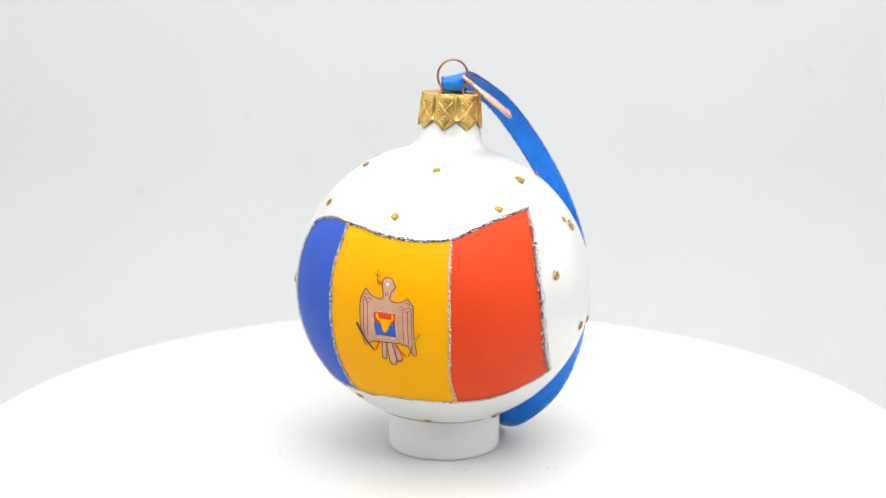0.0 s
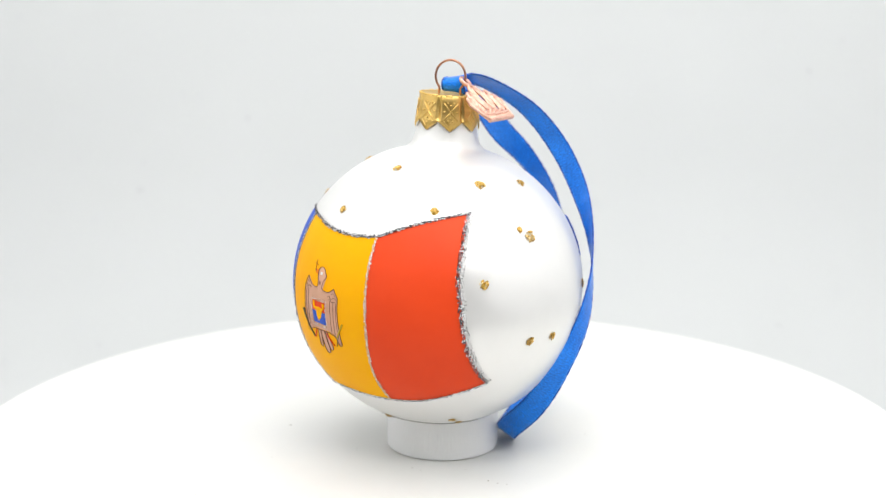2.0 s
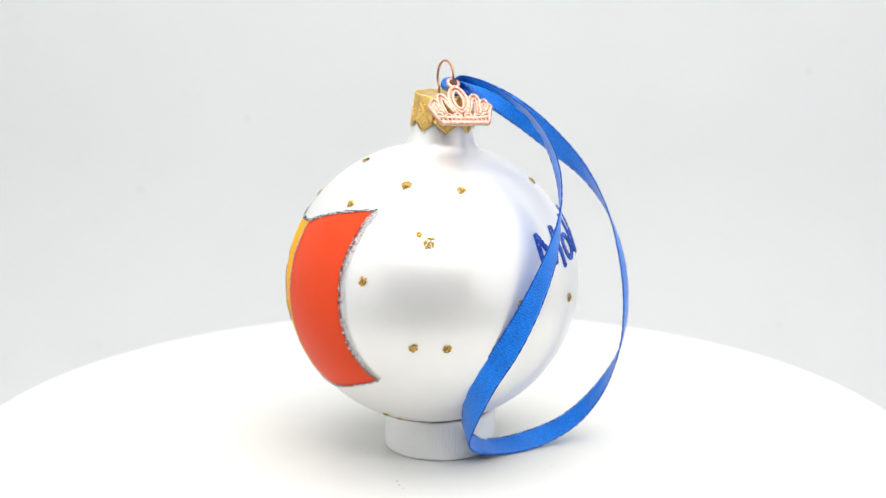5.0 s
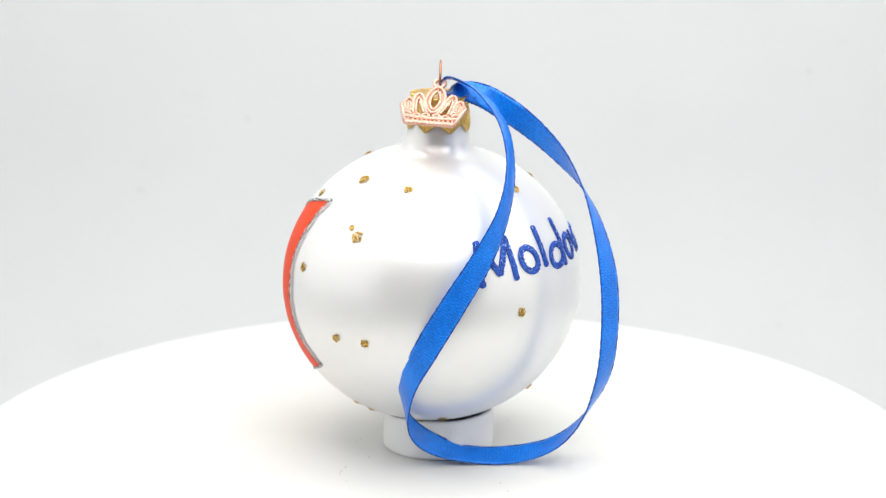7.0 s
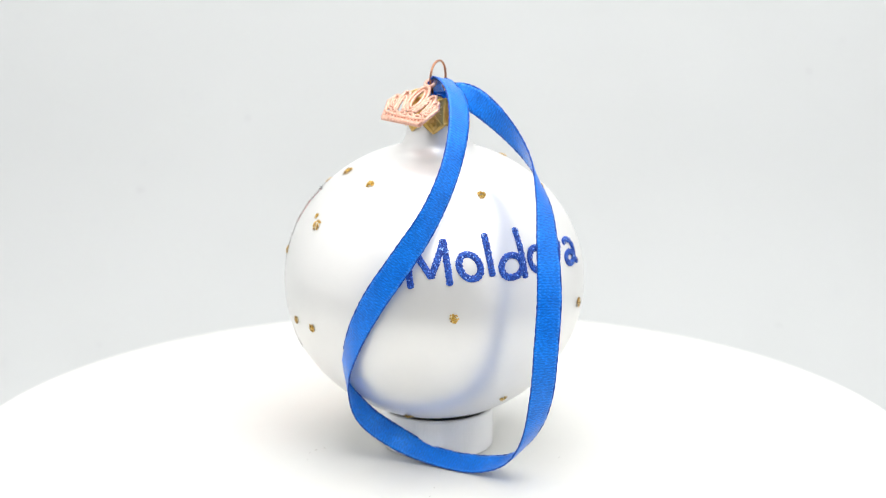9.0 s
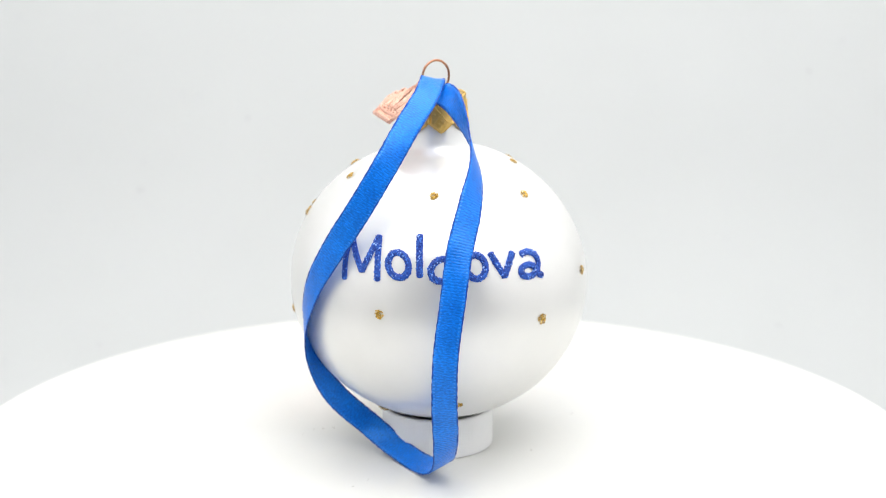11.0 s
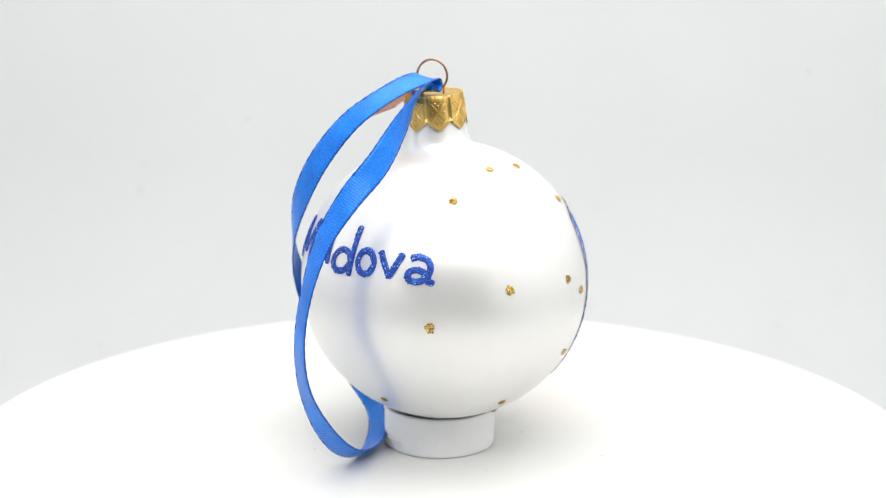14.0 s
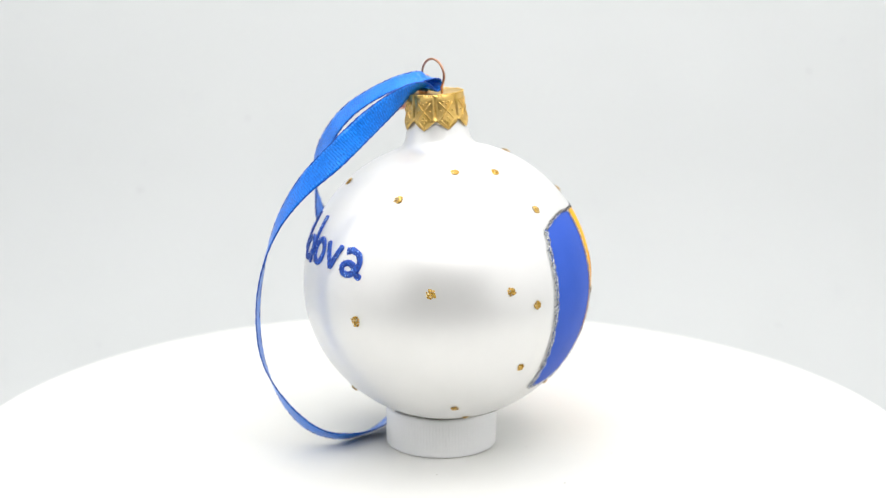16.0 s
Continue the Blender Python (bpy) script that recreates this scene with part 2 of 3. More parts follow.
def setting():
    T = 0.012
    X0, Y0, Y1, ZF, ZR = 0.40, -0.36, 0.44, -0.03, 0.66
    bm = bmesh.new()
    box(bm, (-1.6, -1.9, ZF - 0.04), (1.6, 1.3, ZF - 0.004))
    tagged(finish("floor", bm, M_ROOM, smooth=False), "grey table top under the white photo tent", "table top", kind="structure")
    # backdrop: a sheet that sweeps up behind the turntable
    bm = bmesh.new()
    prof = [(Y0 + 0.004, ZF)] + back_profile()
    rows = []
    for y, z in prof:
        rows.append([bm.verts.new((x, y, z)) for x in np.linspace(-X0 + 0.006, X0 - 0.006, 13)])
    for a, b in zip(rows, rows[1:]):
        for i in range(12):
            bm.faces.new((a[i], a[i + 1], b[i + 1], b[i]))
    g = bmesh.ops.extrude_face_region(bm, geom=bm.faces[:])
    bmesh.ops.translate(bm, verts=[v for v in g["geom"] if isinstance(v, bmesh.types.BMVert)], vec=(0, 0.0006, -0.0012))
    back = tagged(finish("backdrop", bm, M_BACK), "pale grey paper backdrop curving up behind the turntable", "backdrop", kind="structure")
    for name, lo, hi in (("wall_west", (-X0 - T, Y0, ZF), (-X0, Y1, ZR)), ("wall_east", (X0, Y0, ZF), (X0 + T, Y1, ZR)),
                         ("wall_north", (-X0 - T, Y1, ZF), (X0 + T, Y1 + T, ZR))):
        bm = bmesh.new()
        box(bm, lo, hi)
        tagged(finish(name, bm, M_TENT, smooth=False), "white cloth side of the photo tent", "tent wall", kind="structure")
    # front flap with the opening that the lens looks through
    bm = bmesh.new()
    OX, OZ = 0.25, 0.27
    box(bm, (-X0 - T, Y0 - T, OZ), (X0 + T, Y0, ZR))
    box(bm, (-X0 - T, Y0 - T, ZF), (-OX, Y0, OZ))
    box(bm, (OX, Y0 - T, ZF), (X0 + T, Y0, OZ))
    tagged(finish("wall_south", bm, M_TENT, smooth=False), "white cloth front flap of the tent with an opening", "tent wall", kind="structure")
    bm = bmesh.new()
    box(bm, (-X0 - T, Y0 - T, ZR), (X0 + T, Y1 + T, ZR + T))
    tagged(finish("ceiling", bm, M_TENT, smooth=False), "white cloth roof of the photo tent", "tent roof", kind="structure")
    for name, lo, hi in (("wall_room_west", (-1.65, -1.95, ZF - 0.04), (-1.6, 1.35, 1.6)), ("wall_room_east", (1.6, -1.95, ZF - 0.04), (1.65, 1.35, 1.6)),
                         ("wall_room_south", (-1.6, -1.95, ZF - 0.04), (1.6, -1.9, 1.6)), ("wall_room_north", (-1.6, 1.3, ZF - 0.04), (1.6, 1.35, 1.6)),
                         ("ceiling_room", (-1.65, -1.95, 1.6), (1.65, 1.35, 1.65))):
        bm = bmesh.new()
        box(bm, lo, hi)
        tagged(finish(name, bm, M_ROOM, smooth=False), "dim grey painted wall of the room", "wall", kind="structure")
    # faint darker spots added over the sheet, (x, metres along the sheet, size)
    sheet = back_profile()
    run = np.concatenate([[0], np.cumsum([math.dist(p, q) for p, q in zip(sheet, sheet[1:])])])
    for k, (x, s, r) in enumerate(FAINT_SPOTS + SPECKS):
        y, z = np.interp(s, run, [p[0] for p in sheet]), np.interp(s, run, [p[1] for p in sheet])
        y2, z2 = np.interp(s + 0.002, run, [p[0] for p in sheet]), np.interp(s + 0.002, run, [p[1] for p in sheet])
        t = Vector((0, y2 - y, z2 - z)).normalized()
        c = Vector((x, y, z)) + Vector((0, -t.z, t.y)) * 0.0005
        bm = bmesh.new()
        bm.faces.new([bm.verts.new(c + Vector((r * (1 + 0.3 * math.sin(3 * a + k)) * math.cos(a), 0, 0)) + t * r * math.sin(a)) for a in np.linspace(0, 2 * math.pi, 13)[:-1]])
        part("faint_spot", bm, M_FAINT_SPOT if k < len(FAINT_SPOTS) else M_SPECK, back)


def back_profile():
    """The sheet's (y, z) line: it leaves the table behind the turntable and steepens as it rises."""
    y, z, out = 0.15, -0.03, []
    for k in range(60):
        out.append((y, z))
        a = radians(min(88, 8 + 4.4 * k if k < 11 else 56 + 0.75 * (k - 11)))
        y, z = y + 0.012 * math.cos(a), z + 0.012 * math.sin(a)
        if z > 0.63 or y > 0.43:
            break
    return out


FAINT_SPOTS = [(-0.1338, 0.0268, 0.001), (-0.1298, 0.1166, 0.0012), (-0.1295, 0.1305, 0.0008), (-0.0854, 0.1518, 0.001), (0.1344, 0.0415, 0.001), (0.1626, 0.1752, 0.0011), (0.1783, 0.1899, 0.001)]
SPECKS = [(-0.1475, 0.1013, 0.0009), (-0.1327, 0.0758, 0.0009), (-0.1438, 0.0421, 0.0009), (-0.1679, 0.0149, 0.0009), (-0.1602, 0.0702, 0.0009), (-0.1895, 0.2007, 0.0009), (-0.184, 0.1882, 0.0009), (-0.1699, 0.1794, 0.0009), (-0.1768, 0.1621, 0.0009), (-0.1634, 0.1573, 0.0009), (-0.1146, 0.1634, 0.0009), (-0.107, 0.1624, 0.0009), (-0.1328, 0.1925, 0.0009), (0.1201, 0.0919, 0.0009), (0.076, 0.0702, 0.0009), (0.162, 0.0632, 0.0009), (0.0658, 0.111, 0.0009), (-0.0189, 0.1904, 0.0009)]
setting()

# ---- the turntable ----
ROT = []  # things that ride on the turntable, with their poses at the start


def ride(ob, m=None):
    ROT.append((ob, m if m is not None else Matrix.Identity(4)))
    return ob


def turntable():
    top = tagged(new("turntable"), "round white turntable plate with a few crumbs on it", "turntable")
    bm = bmesh.new()
    R = 0.1359
    prof = [(0, 0), (R * 0.5, 0), (R - 0.0022, 0)] + [(R - 0.0022 + 0.0022 * math.sin(a), -0.0022 + 0.0022 * math.cos(a)) for a in np.linspace(0.2, math.pi / 2, 7)]
    prof += [(R, -0.010), (R - 0.001, -0.011), (0, -0.011)]
    lathe(bm, prof, 160)
    part("plate", bm, M_DISC, top)
    bm = bmesh.new()
    lathe(bm, [(0, -0.0112), (0.085, -0.0112), (0.088, -0.014), (0.09, -0.0298), (0, -0.0298)], 96)
    part("base", bm, M_PLASTIC, top)
    rng = random.Random(4)
    verts, faces = [], []
    spots = [(0.0035, -0.0222, 0.5), (0.0066, -0.0228, 0.4), (0.0255, -0.0205, 0.7), (0.0285, -0.0208, 0.6), (0.031, -0.0206, 0.5), (0.0165, -0.0165, 0.4)]
    spots += [(r * math.cos(a), r * math.sin(a), rng.uniform(0.25, 0.6)) for r, a in [(rng.uniform(0.02, 0.11), rng.uniform(0, 6.28)) for _ in range(26)]]
    for x, y, s in spots:
        k = len(verts)
        s *= 0.0005
        a = rng.uniform(0, 3)
        for i in range(5):
            b = a + i * 1.256
            verts.append((x + s * rng.uniform(0.6, 1.3) * math.cos(b), y + s * rng.uniform(0.5, 1) * math.sin(b), 0.00002))
        verts.append((x, y, s * 0.5))
        faces += [(k + i, k + (i + 1) % 5, k + 5) for i in range(5)]
    tagged(raw_part("crumbs", verts, faces, M_CRUMB, top, "tiny dark crumbs"), kind="stuff")
    ride(top)


turntable()

# ---- the bottle cap that carries the bauble ----
CAP_AT = Vector((0.0008, -0.0006, 0.0))
RIM = 0.0109


def bottle_cap():
    thing = tagged(new("bottle_cap"), "white ribbed plastic bottle cap holding up the bauble", "bottle cap")
    bm = bmesh.new()
    R = 0.0153
    prof = [(0, 0.0001), (R - 0.0005, 0.0001)] + [(R - 0.0005 + 0.0005 * math.sin(a), 0.0006 - 0.0005 * math.cos(a)) for a in np.linspace(0.1, math.pi / 2, 6)]
    prof += [(R, 0.0010), (R, RIM - 0.0006), (R - 0.0003, RIM - 0.0001), (R - 0.0012, RIM), (R - 0.0014, RIM - 0.0004), (R - 0.0014, 0.0016), (0, 0.0016)]
    lathe(bm, prof, 160)
    part("shell", bm, M_PLASTIC, thing)
    bm = bmesh.new()
    w, d, z0, z1 = 0.00022, 0.00005, 0.0018, RIM - 0.0008
    lo = [bm.verts.new((R - 0.0001, y, z)) for z in (z0, z1) for y in (-w, w)]
    hi = [bm.verts.new((R + d, y, z)) for z in (z0 + 0.0003, z1 - 0.0003) for y in (-w * 0.5, w * 0.5)]
    for q in ((0, 1), (1, 3), (3, 2), (2, 0)):
        bm.faces.new((lo[q[0]], lo[q[1]], hi[q[1]], hi[q[0]]))
    bm.faces.new((hi[0], hi[1], hi[3], hi[2]))
    first = part("rib", bm, M_PLASTIC, thing)
    for k in range(1, 110):
        ob = new("rib", first.data)
        ob.parent = thing
        ob.rotation_euler = (0, 0, 2 * math.pi * k / 110)
    ride(thing, Matrix.Translation(CAP_AT))


bottle_cap()

# ---- the bauble ----
BALL_AT = Vector((0.0003, -0.0024, 0.0465))
LEAN = Vector((0, 0, 1)).rotation_difference(Vector((0.0019, 0.0026, 0.0516))).to_matrix().to_4x4()
BALL = Matrix.Translation(BALL_AT) @ LEAN
RE, RP = 0.0400, 0.03805  # mean equator and pole radii
SQUASH, SQUASH_AT = 0.022, radians(42.0)  # the blown glass is slightly oval in plan
bauble = tagged(new("christmas_bauble"), "pearl white glass bauble painted with a tricolour flag and gold dots", "ornament")
ride(bauble, BALL)


def on_ball(az, el, lift=0.0):
    a, e = radians(az) - SQUASH_AT, radians(el)
    u, v = RE * (1 - SQUASH) * math.cos(e) * math.cos(a), RE * (1 + SQUASH) * math.cos(e) * math.sin(a)
    c, s = math.cos(SQUASH_AT), math.sin(SQUASH_AT)
    p = Vector((u * c - v * s, u * s + v * c, RP * math.sin(e)))
    return p + ball_normal(p) * lift


def ball_normal(p):
    c, s = math.cos(SQUASH_AT), math.sin(SQUASH_AT)
    u, v = (p.x * c + p.y * s) / (RE * (1 - SQUASH)) ** 2, (p.y * c - p.x * s) / (RE * (1 + SQUASH)) ** 2
    return Vector((u * c - v * s, u * s + v * c, p.z / RP ** 2)).normalized()


def flakes(name, spots, size, material, parent, rng, label=""):
    """A crust of thin tilted flakes at (point, normal) pairs."""
    verts, faces = [], []
    for p, n in spots:
        s = size * rng.uniform(0.55, 1.3)
        t = (n + Vector((rng.gauss(0, 0.2), rng.gauss(0, 0.2), rng.gauss(0, 0.2)))).normalized()
        u = t.orthogonal().normalized()
        u = Matrix.Rotation(rng.uniform(0, 6.28), 3, t) @ u
        w = t.cross(u)
        k = len(verts)
        for i in range(5):
            a = i * 1.2566
            verts.append(p + (u * math.cos(a) + w * math.sin(a)) * s)
        verts.append(p + t * s * 0.45)
        verts.append(p - t * s * 0.45)
        faces += [(k + i, k + (i + 1) % 5, k + 5) for i in range(5)] + [(k + (i + 1) % 5, k + i, k + 6) for i in range(5)]
    return raw_part(name, verts, faces, material, parent, label)


def glass():
    bm = bmesh.new()
    n = 160
    rings = [[bm.verts.new((0, 0, -RP))]]
    for e in np.linspace(-88, 68, 78):
        rings.append([bm.verts.new(on_ball(360 * i / n, e)) for i in range(n)])
    # shoulder and neck, round again towards the top
    for r, z, w in ((0.0133, 0.0358, 0.6), (0.0118, 0.0362, 0.3), (0.0106, 0.0368, 0.1), (0.0097, 0.0375, 0), (0.0091, 0.0384, 0), (0.0086, 0.0396, 0), (0.0083, 0.0414, 0), (0.0078, 0.0434, 0), (0.0071, 0.0472, 0), (0.0070, 0.0502, 0), (0.0050, 0.0504, 0)):
        ring = []
        for i in range(n):
            q = on_ball(360 * i / n, 68)
            k = (1 - w) + w * math.hypot(q.x, q.y) / (RE * math.cos(radians(68)))
            a = 2 * math.pi * i / n
            ring.append(bm.verts.new((r * k * math.cos(a), r * k * math.sin(a), z)))
        rings.append(ring)
    for a, b in zip(rings, rings[1:]):
        for i in range(n):
            j = (i + 1) % n
            bm.faces.new((a[0], b[j], b[i]) if len(a) == 1 else (a[i], a[j], b[j], b[i]))
    bm.faces.new(rings[-1])
    part("glass_ball", bm, M_PEARL, bauble, "satin pearl white glass body with a short neck")


glass()


def gold_cap():
    """Stamped foil cap: a domed top and a skirt of eight pointed petals with raised lattice lines."""
    bm = bmesh.new()
    N = 320
    Z1 = 0.0516

    def petal(i):
        a = (360 * i / N + 101) % 45 / 45
        return min(a, 1 - a) * 2  # 0 at a petal's middle, 1 between two

    rows = []
    for r, z, k in ((0.0, Z1 - 0.0004, 0), (0.0030, Z1 - 0.0004, 0), (0.0068, Z1 - 0.0001, 0), (0.00755, Z1 - 0.0001, 0), (0.0078, Z1 - 0.0005, 0.2), (0.00785, Z1 - 0.0020, 0.8), (0.0080, Z1 - 0.0040, 1), (0.0082, Z1 - 0.0058, 1), (0.0084, Z1 - 0.0066, 0.6), (0.0086, None, 0.2)):
        if r == 0:
            rows.append([bm.verts.new((0, 0, z))])
            continue
        ring = []
        for i in range(N):
            a = 2 * math.pi * i / N
            q = petal(i)
            rr = r - 0.0006 * k * max(0.0, (q - 0.80) / 0.20)
            zz = z if z is not None else Z1 - 0.0093 + 0.0026 * max(0.0, q - 0.06)
            ring.append(bm.verts.new((rr * math.cos(a), rr * math.sin(a), zz)))
        rows.append(ring)
    for a, b in zip(rows, rows[1:]):
        for i in range(N):
            j = (i + 1) % N
            if len(a) == 1:
                bm.faces.new((a[0], b[i], b[j]))
            else:
                bm.faces.new((a[i], a[j], b[j], b[i]))
    g = bmesh.ops.extrude_face_region(bm, geom=bm.faces[:])
    for v in [v for v in g["geom"] if isinstance(v, bmesh.types.BMVert)]:
        s = math.hypot(v.co.x, v.co.y)
        if s > 0.0055:
            v.co.x *= (s - 0.0002) / s
            v.co.y *= (s - 0.0002) / s
        else:
            v.co.z -= 0.0002
    cap = part("metal_cap", bm, M_GOLDCAP, bauble, "stamped gold foil cap with a pointed skirt")
    bm = bmesh.new()
    rng = random.Random(31)
    for k in range(72):
        a = 2 * math.pi * (k + rng.uniform(-0.3, 0.3)) / 72
        rr = 0.00755 + rng.uniform(-0.0002, 0.0001)
        bmesh.ops.create_icosphere(bm, subdivisions=1, radius=0.00037 * rng.uniform(0.6, 1.3), matrix=Matrix.Translation((rr * math.cos(a), rr * math.sin(a), Z1 - 0.0002)))
    part("crimped_edge", bm, M_GOLDCAP, cap)
    # raised lattice on each petal
    for k in range(8):
        bm = bmesh.new()
        a0 = radians(-101 + 45 * k)

        def at(u, z):
            r = 0.0079 + max(0.0, (Z1 - 0.0020 - z)) * 0.09
            a = a0 + u / r
            return Vector((r * math.cos(a), r * math.sin(a), z))

        for line in (((-0.0019, Z1 - 0.0020), (0.0019, Z1 - 0.0066)), ((0.0019, Z1 - 0.0020), (-0.0019, Z1 - 0.0066)),
                     ((-0.0019, Z1 - 0.0066), (0, Z1 - 0.0088)), ((0.0019, Z1 - 0.0066), (0, Z1 - 0.0088))):
            (u0, z0), (u1, z1) = line
            tube(bm, [at(u0 + (u1 - u0) * s, z0 + (z1 - z0) * s) for s in np.linspace(0, 1, 6)], 0.00019, 6)
        for u, z in ((0, 0.0026), (-0.0017, 0.0043), (0.0017, 0.0043), (0, 0.0060), (0, 0.0073), (-0.0006, 0.0067), (0.0006, 0.0067), (-0.0008, 0.0020), (0.0008, 0.0020)):
            bmesh.ops.create_icosphere(bm, subdivisions=1, radius=0.00032, matrix=Matrix.Translation(at(u, Z1 - z)))
        part("lattice", bm, M_GOLDCAP, cap)
    # wire loop
    bm = bmesh.new()
    d = Vector((math.cos(radians(12)), math.sin(radians(12)), 0))
    c = Vector((0.0002, 0, 0.0560))
    pts = [c + d * 0.0029 * s + Vector((0, 0, -0.0068)) for s in (-1.0,)]
    pts += [c + d * (0.0041 * math.cos(a)) + Vector((0, 0, 0.0043 * math.sin(a))) for a in np.linspace(radians(224), radians(-44), 44)]
    pts += [c + d * 0.0029 + Vector((0, 0, -0.0068))]
    tube(bm, pts, 0.00032, 10)
    part("wire_loop", bm, M_COPPER, bauble, "copper coloured wire hanging loop")


gold_cap()

# flag: border curves as (azimuth, elevation) on the glass
TOP = [(-164, 26.4), (-156, 29.2), (-147, 30.6), (-137.2, 29.7), (-129.1, 29.2), (-117.1, 27.4), (-107.0, 26.7), (-97.7, 26.9), (-89.0, 28.2), (-81.5, 31.4), (-70.7, 35.6), (-57.8, 39.1), (-48.0, 40.9)]
BOTTOM = [(-169.5, -42.5), (-155, -42.5), (-137.6, -42.0), (-127.4, -42.6), (-113.2, -41.4), (-95.9, -41.4), (-82.3, -41.2), (-68.2, -39.5), (-57.4, -36.4), (-46.8, -31.9), (-38, -27.8)]
E0 = [(-164, 26.4), (-166.2, 17.4), (-166.4, 6.2), (-167.2, -7.2), (-168.1, -19.2), (-168.6, -30.2), (-169.5, -42.5)]
E1 = [(-137.2, 29.7), (-136.8, 22), (-137.3, 12.9), (-137, 3), (-136.9, -7), (-137.3, -17.8), (-137.8, -28.4), (-138, -38), (-137.6, -42.0)]
E2 = [(-89.0, 28.2), (-89.5, 19.1), (-89.4, 9.3), (-89, -0.4), (-88.4, -11.7), (-87.8, -22.8), (-85.9, -32.5), (-82.3, -41.2)]
E3 = [(-48.0, 40.9), (-51, 33.5), (-52.8, 24.6), (-54, 15), (-53, 5.6), (-51.3, -5.2), (-48.1, -14.5), (-43.3, -22.2), (-38, -27.8)]


def resample(pts, n):
    c = np.array(spline(pts, 12))
    L = np.concatenate([[0], np.cumsum(np.linalg.norm(np.diff(c, axis=0), axis=1))])
    s = np.linspace(0, L[-1], n)
    return np.stack([np.interp(s, L, c[:, 0]), np.interp(s, L, c[:, 1])], 1)


def panel(name, top, bottom, left, right, material, label):
    """A coat of paint between four border curves."""
    n = 25
    t, b, l, r = (resample(q, n) for q in (top, bottom, left, right))
    bm = bmesh.new()
    grid = []
    for i in range(n):
        v = i / (n - 1)
        row = []
        for j in range(n):
            u = j / (n - 1)
            q = (1 - v) * t[j] + v * b[j] + (1 - u) * l[i] + u * r[i] - ((1 - u) * (1 - v) * t[0] + u * (1 - v) * t[-1] + (1 - u) * v * b[0] + u * v * b[-1])
            edge = i in (0, n - 1) or j in (0, n - 1)
            row.append(bm.verts.new(on_ball(q[0], q[1], 0.00005 if edge else 0.00011)))
        grid.append(row)
    for a, b2 in zip(grid, grid[1:]):
        for j in range(n - 1):
            bm.faces.new((a[j], a[j + 1], b2[j + 1], b2[j]))
    return part(name, bm, material, bauble, label)


panel("flag_panel", TOP[:4], BOTTOM[:3], E0, E1, M_BLUE, "matt blue painted band")
panel("flag_panel", TOP[3:9], BOTTOM[2:7], E1, E2, M_YELLOW, "matt golden yellow painted band")
panel("flag_panel", TOP[8:], BOTTOM[6:], E2, E3, M_RED, "matt red painted band")


def thread(pts, r, parent, sink=0.00016):
    bm = bmesh.new()
    c = resample(pts, 160)
    P = [on_ball(a, e, -sink) for a, e in c]
    tube(bm, P, lambda u: r * (0.75 + 0.5 * noise.noise(Vector((u * 90, r * 1e4, 0)))), 8)
    return part("dark_core", bm, M_BLACK, parent)


def outline(name, pts, width, per_mm, material, seed, label):
    rng = random.Random(seed)
    c = resample(pts, 200)
    P = [on_ball(a, e) for a, e in c]
    length = sum((q - p).length for p, q in zip(P, P[1:])) * 1000
    spots = []
    for _ in range(int(length * per_mm * 0.72)):
        k = rng.randrange(len(P) - 1)
        p = P[k].lerp(P[k + 1], rng.random())
        t = (P[k + 1] - P[k]).normalized()
        n = ball_normal(p)
        s = n.cross(t)
        g = max(-0.75, min(0.75, rng.gauss(0, 0.40)))
        q = p + s * g * width
        q = q * (1 + (0.00022 + 0.0002 * math.exp(-g * g * 3) * rng.random()) / RE)
        spots.append((q, n))
    return flakes(name, spots, 0.00019, material, bauble, rng, label)


thread(TOP, 0.00042, outline("glitter_line", TOP, 0.0006, 21, M_DARKGLIT, 1, "black and silver glitter outline"), 0.00021)
E3_IN, E3_OUT = [(a - 0.7, e) for a, e in E3], [(a + 0.6, e) for a, e in E3]
thread(E3_IN, 0.00040, outline("glitter_line", E3_IN, 0.0008, 20, M_DARKGLIT, 2, "black and silver glitter outline"), 0.00027)
outline("glitter_line", E3_OUT, 0.0009, 26, M_PALEGLIT, 7, "loose silver glitter fringe")
outline("glitter_line", E0, 0.0012, 38, M_SILVGLIT, 3, "silver glitter outline")
outline("glitter_line", E1, 0.0008, 26, M_SILVGLIT, 4, "silver glitter outline")
outline("glitter_line", E2, 0.0005, 17, M_PINKGLIT, 5, "pale silver glitter outline")
thread(BOTTOM, 0.00018, outline("glitter_line", BOTTOM, 0.0005, 11, M_DARKGLIT, 6, "thin dark glitter outline"))

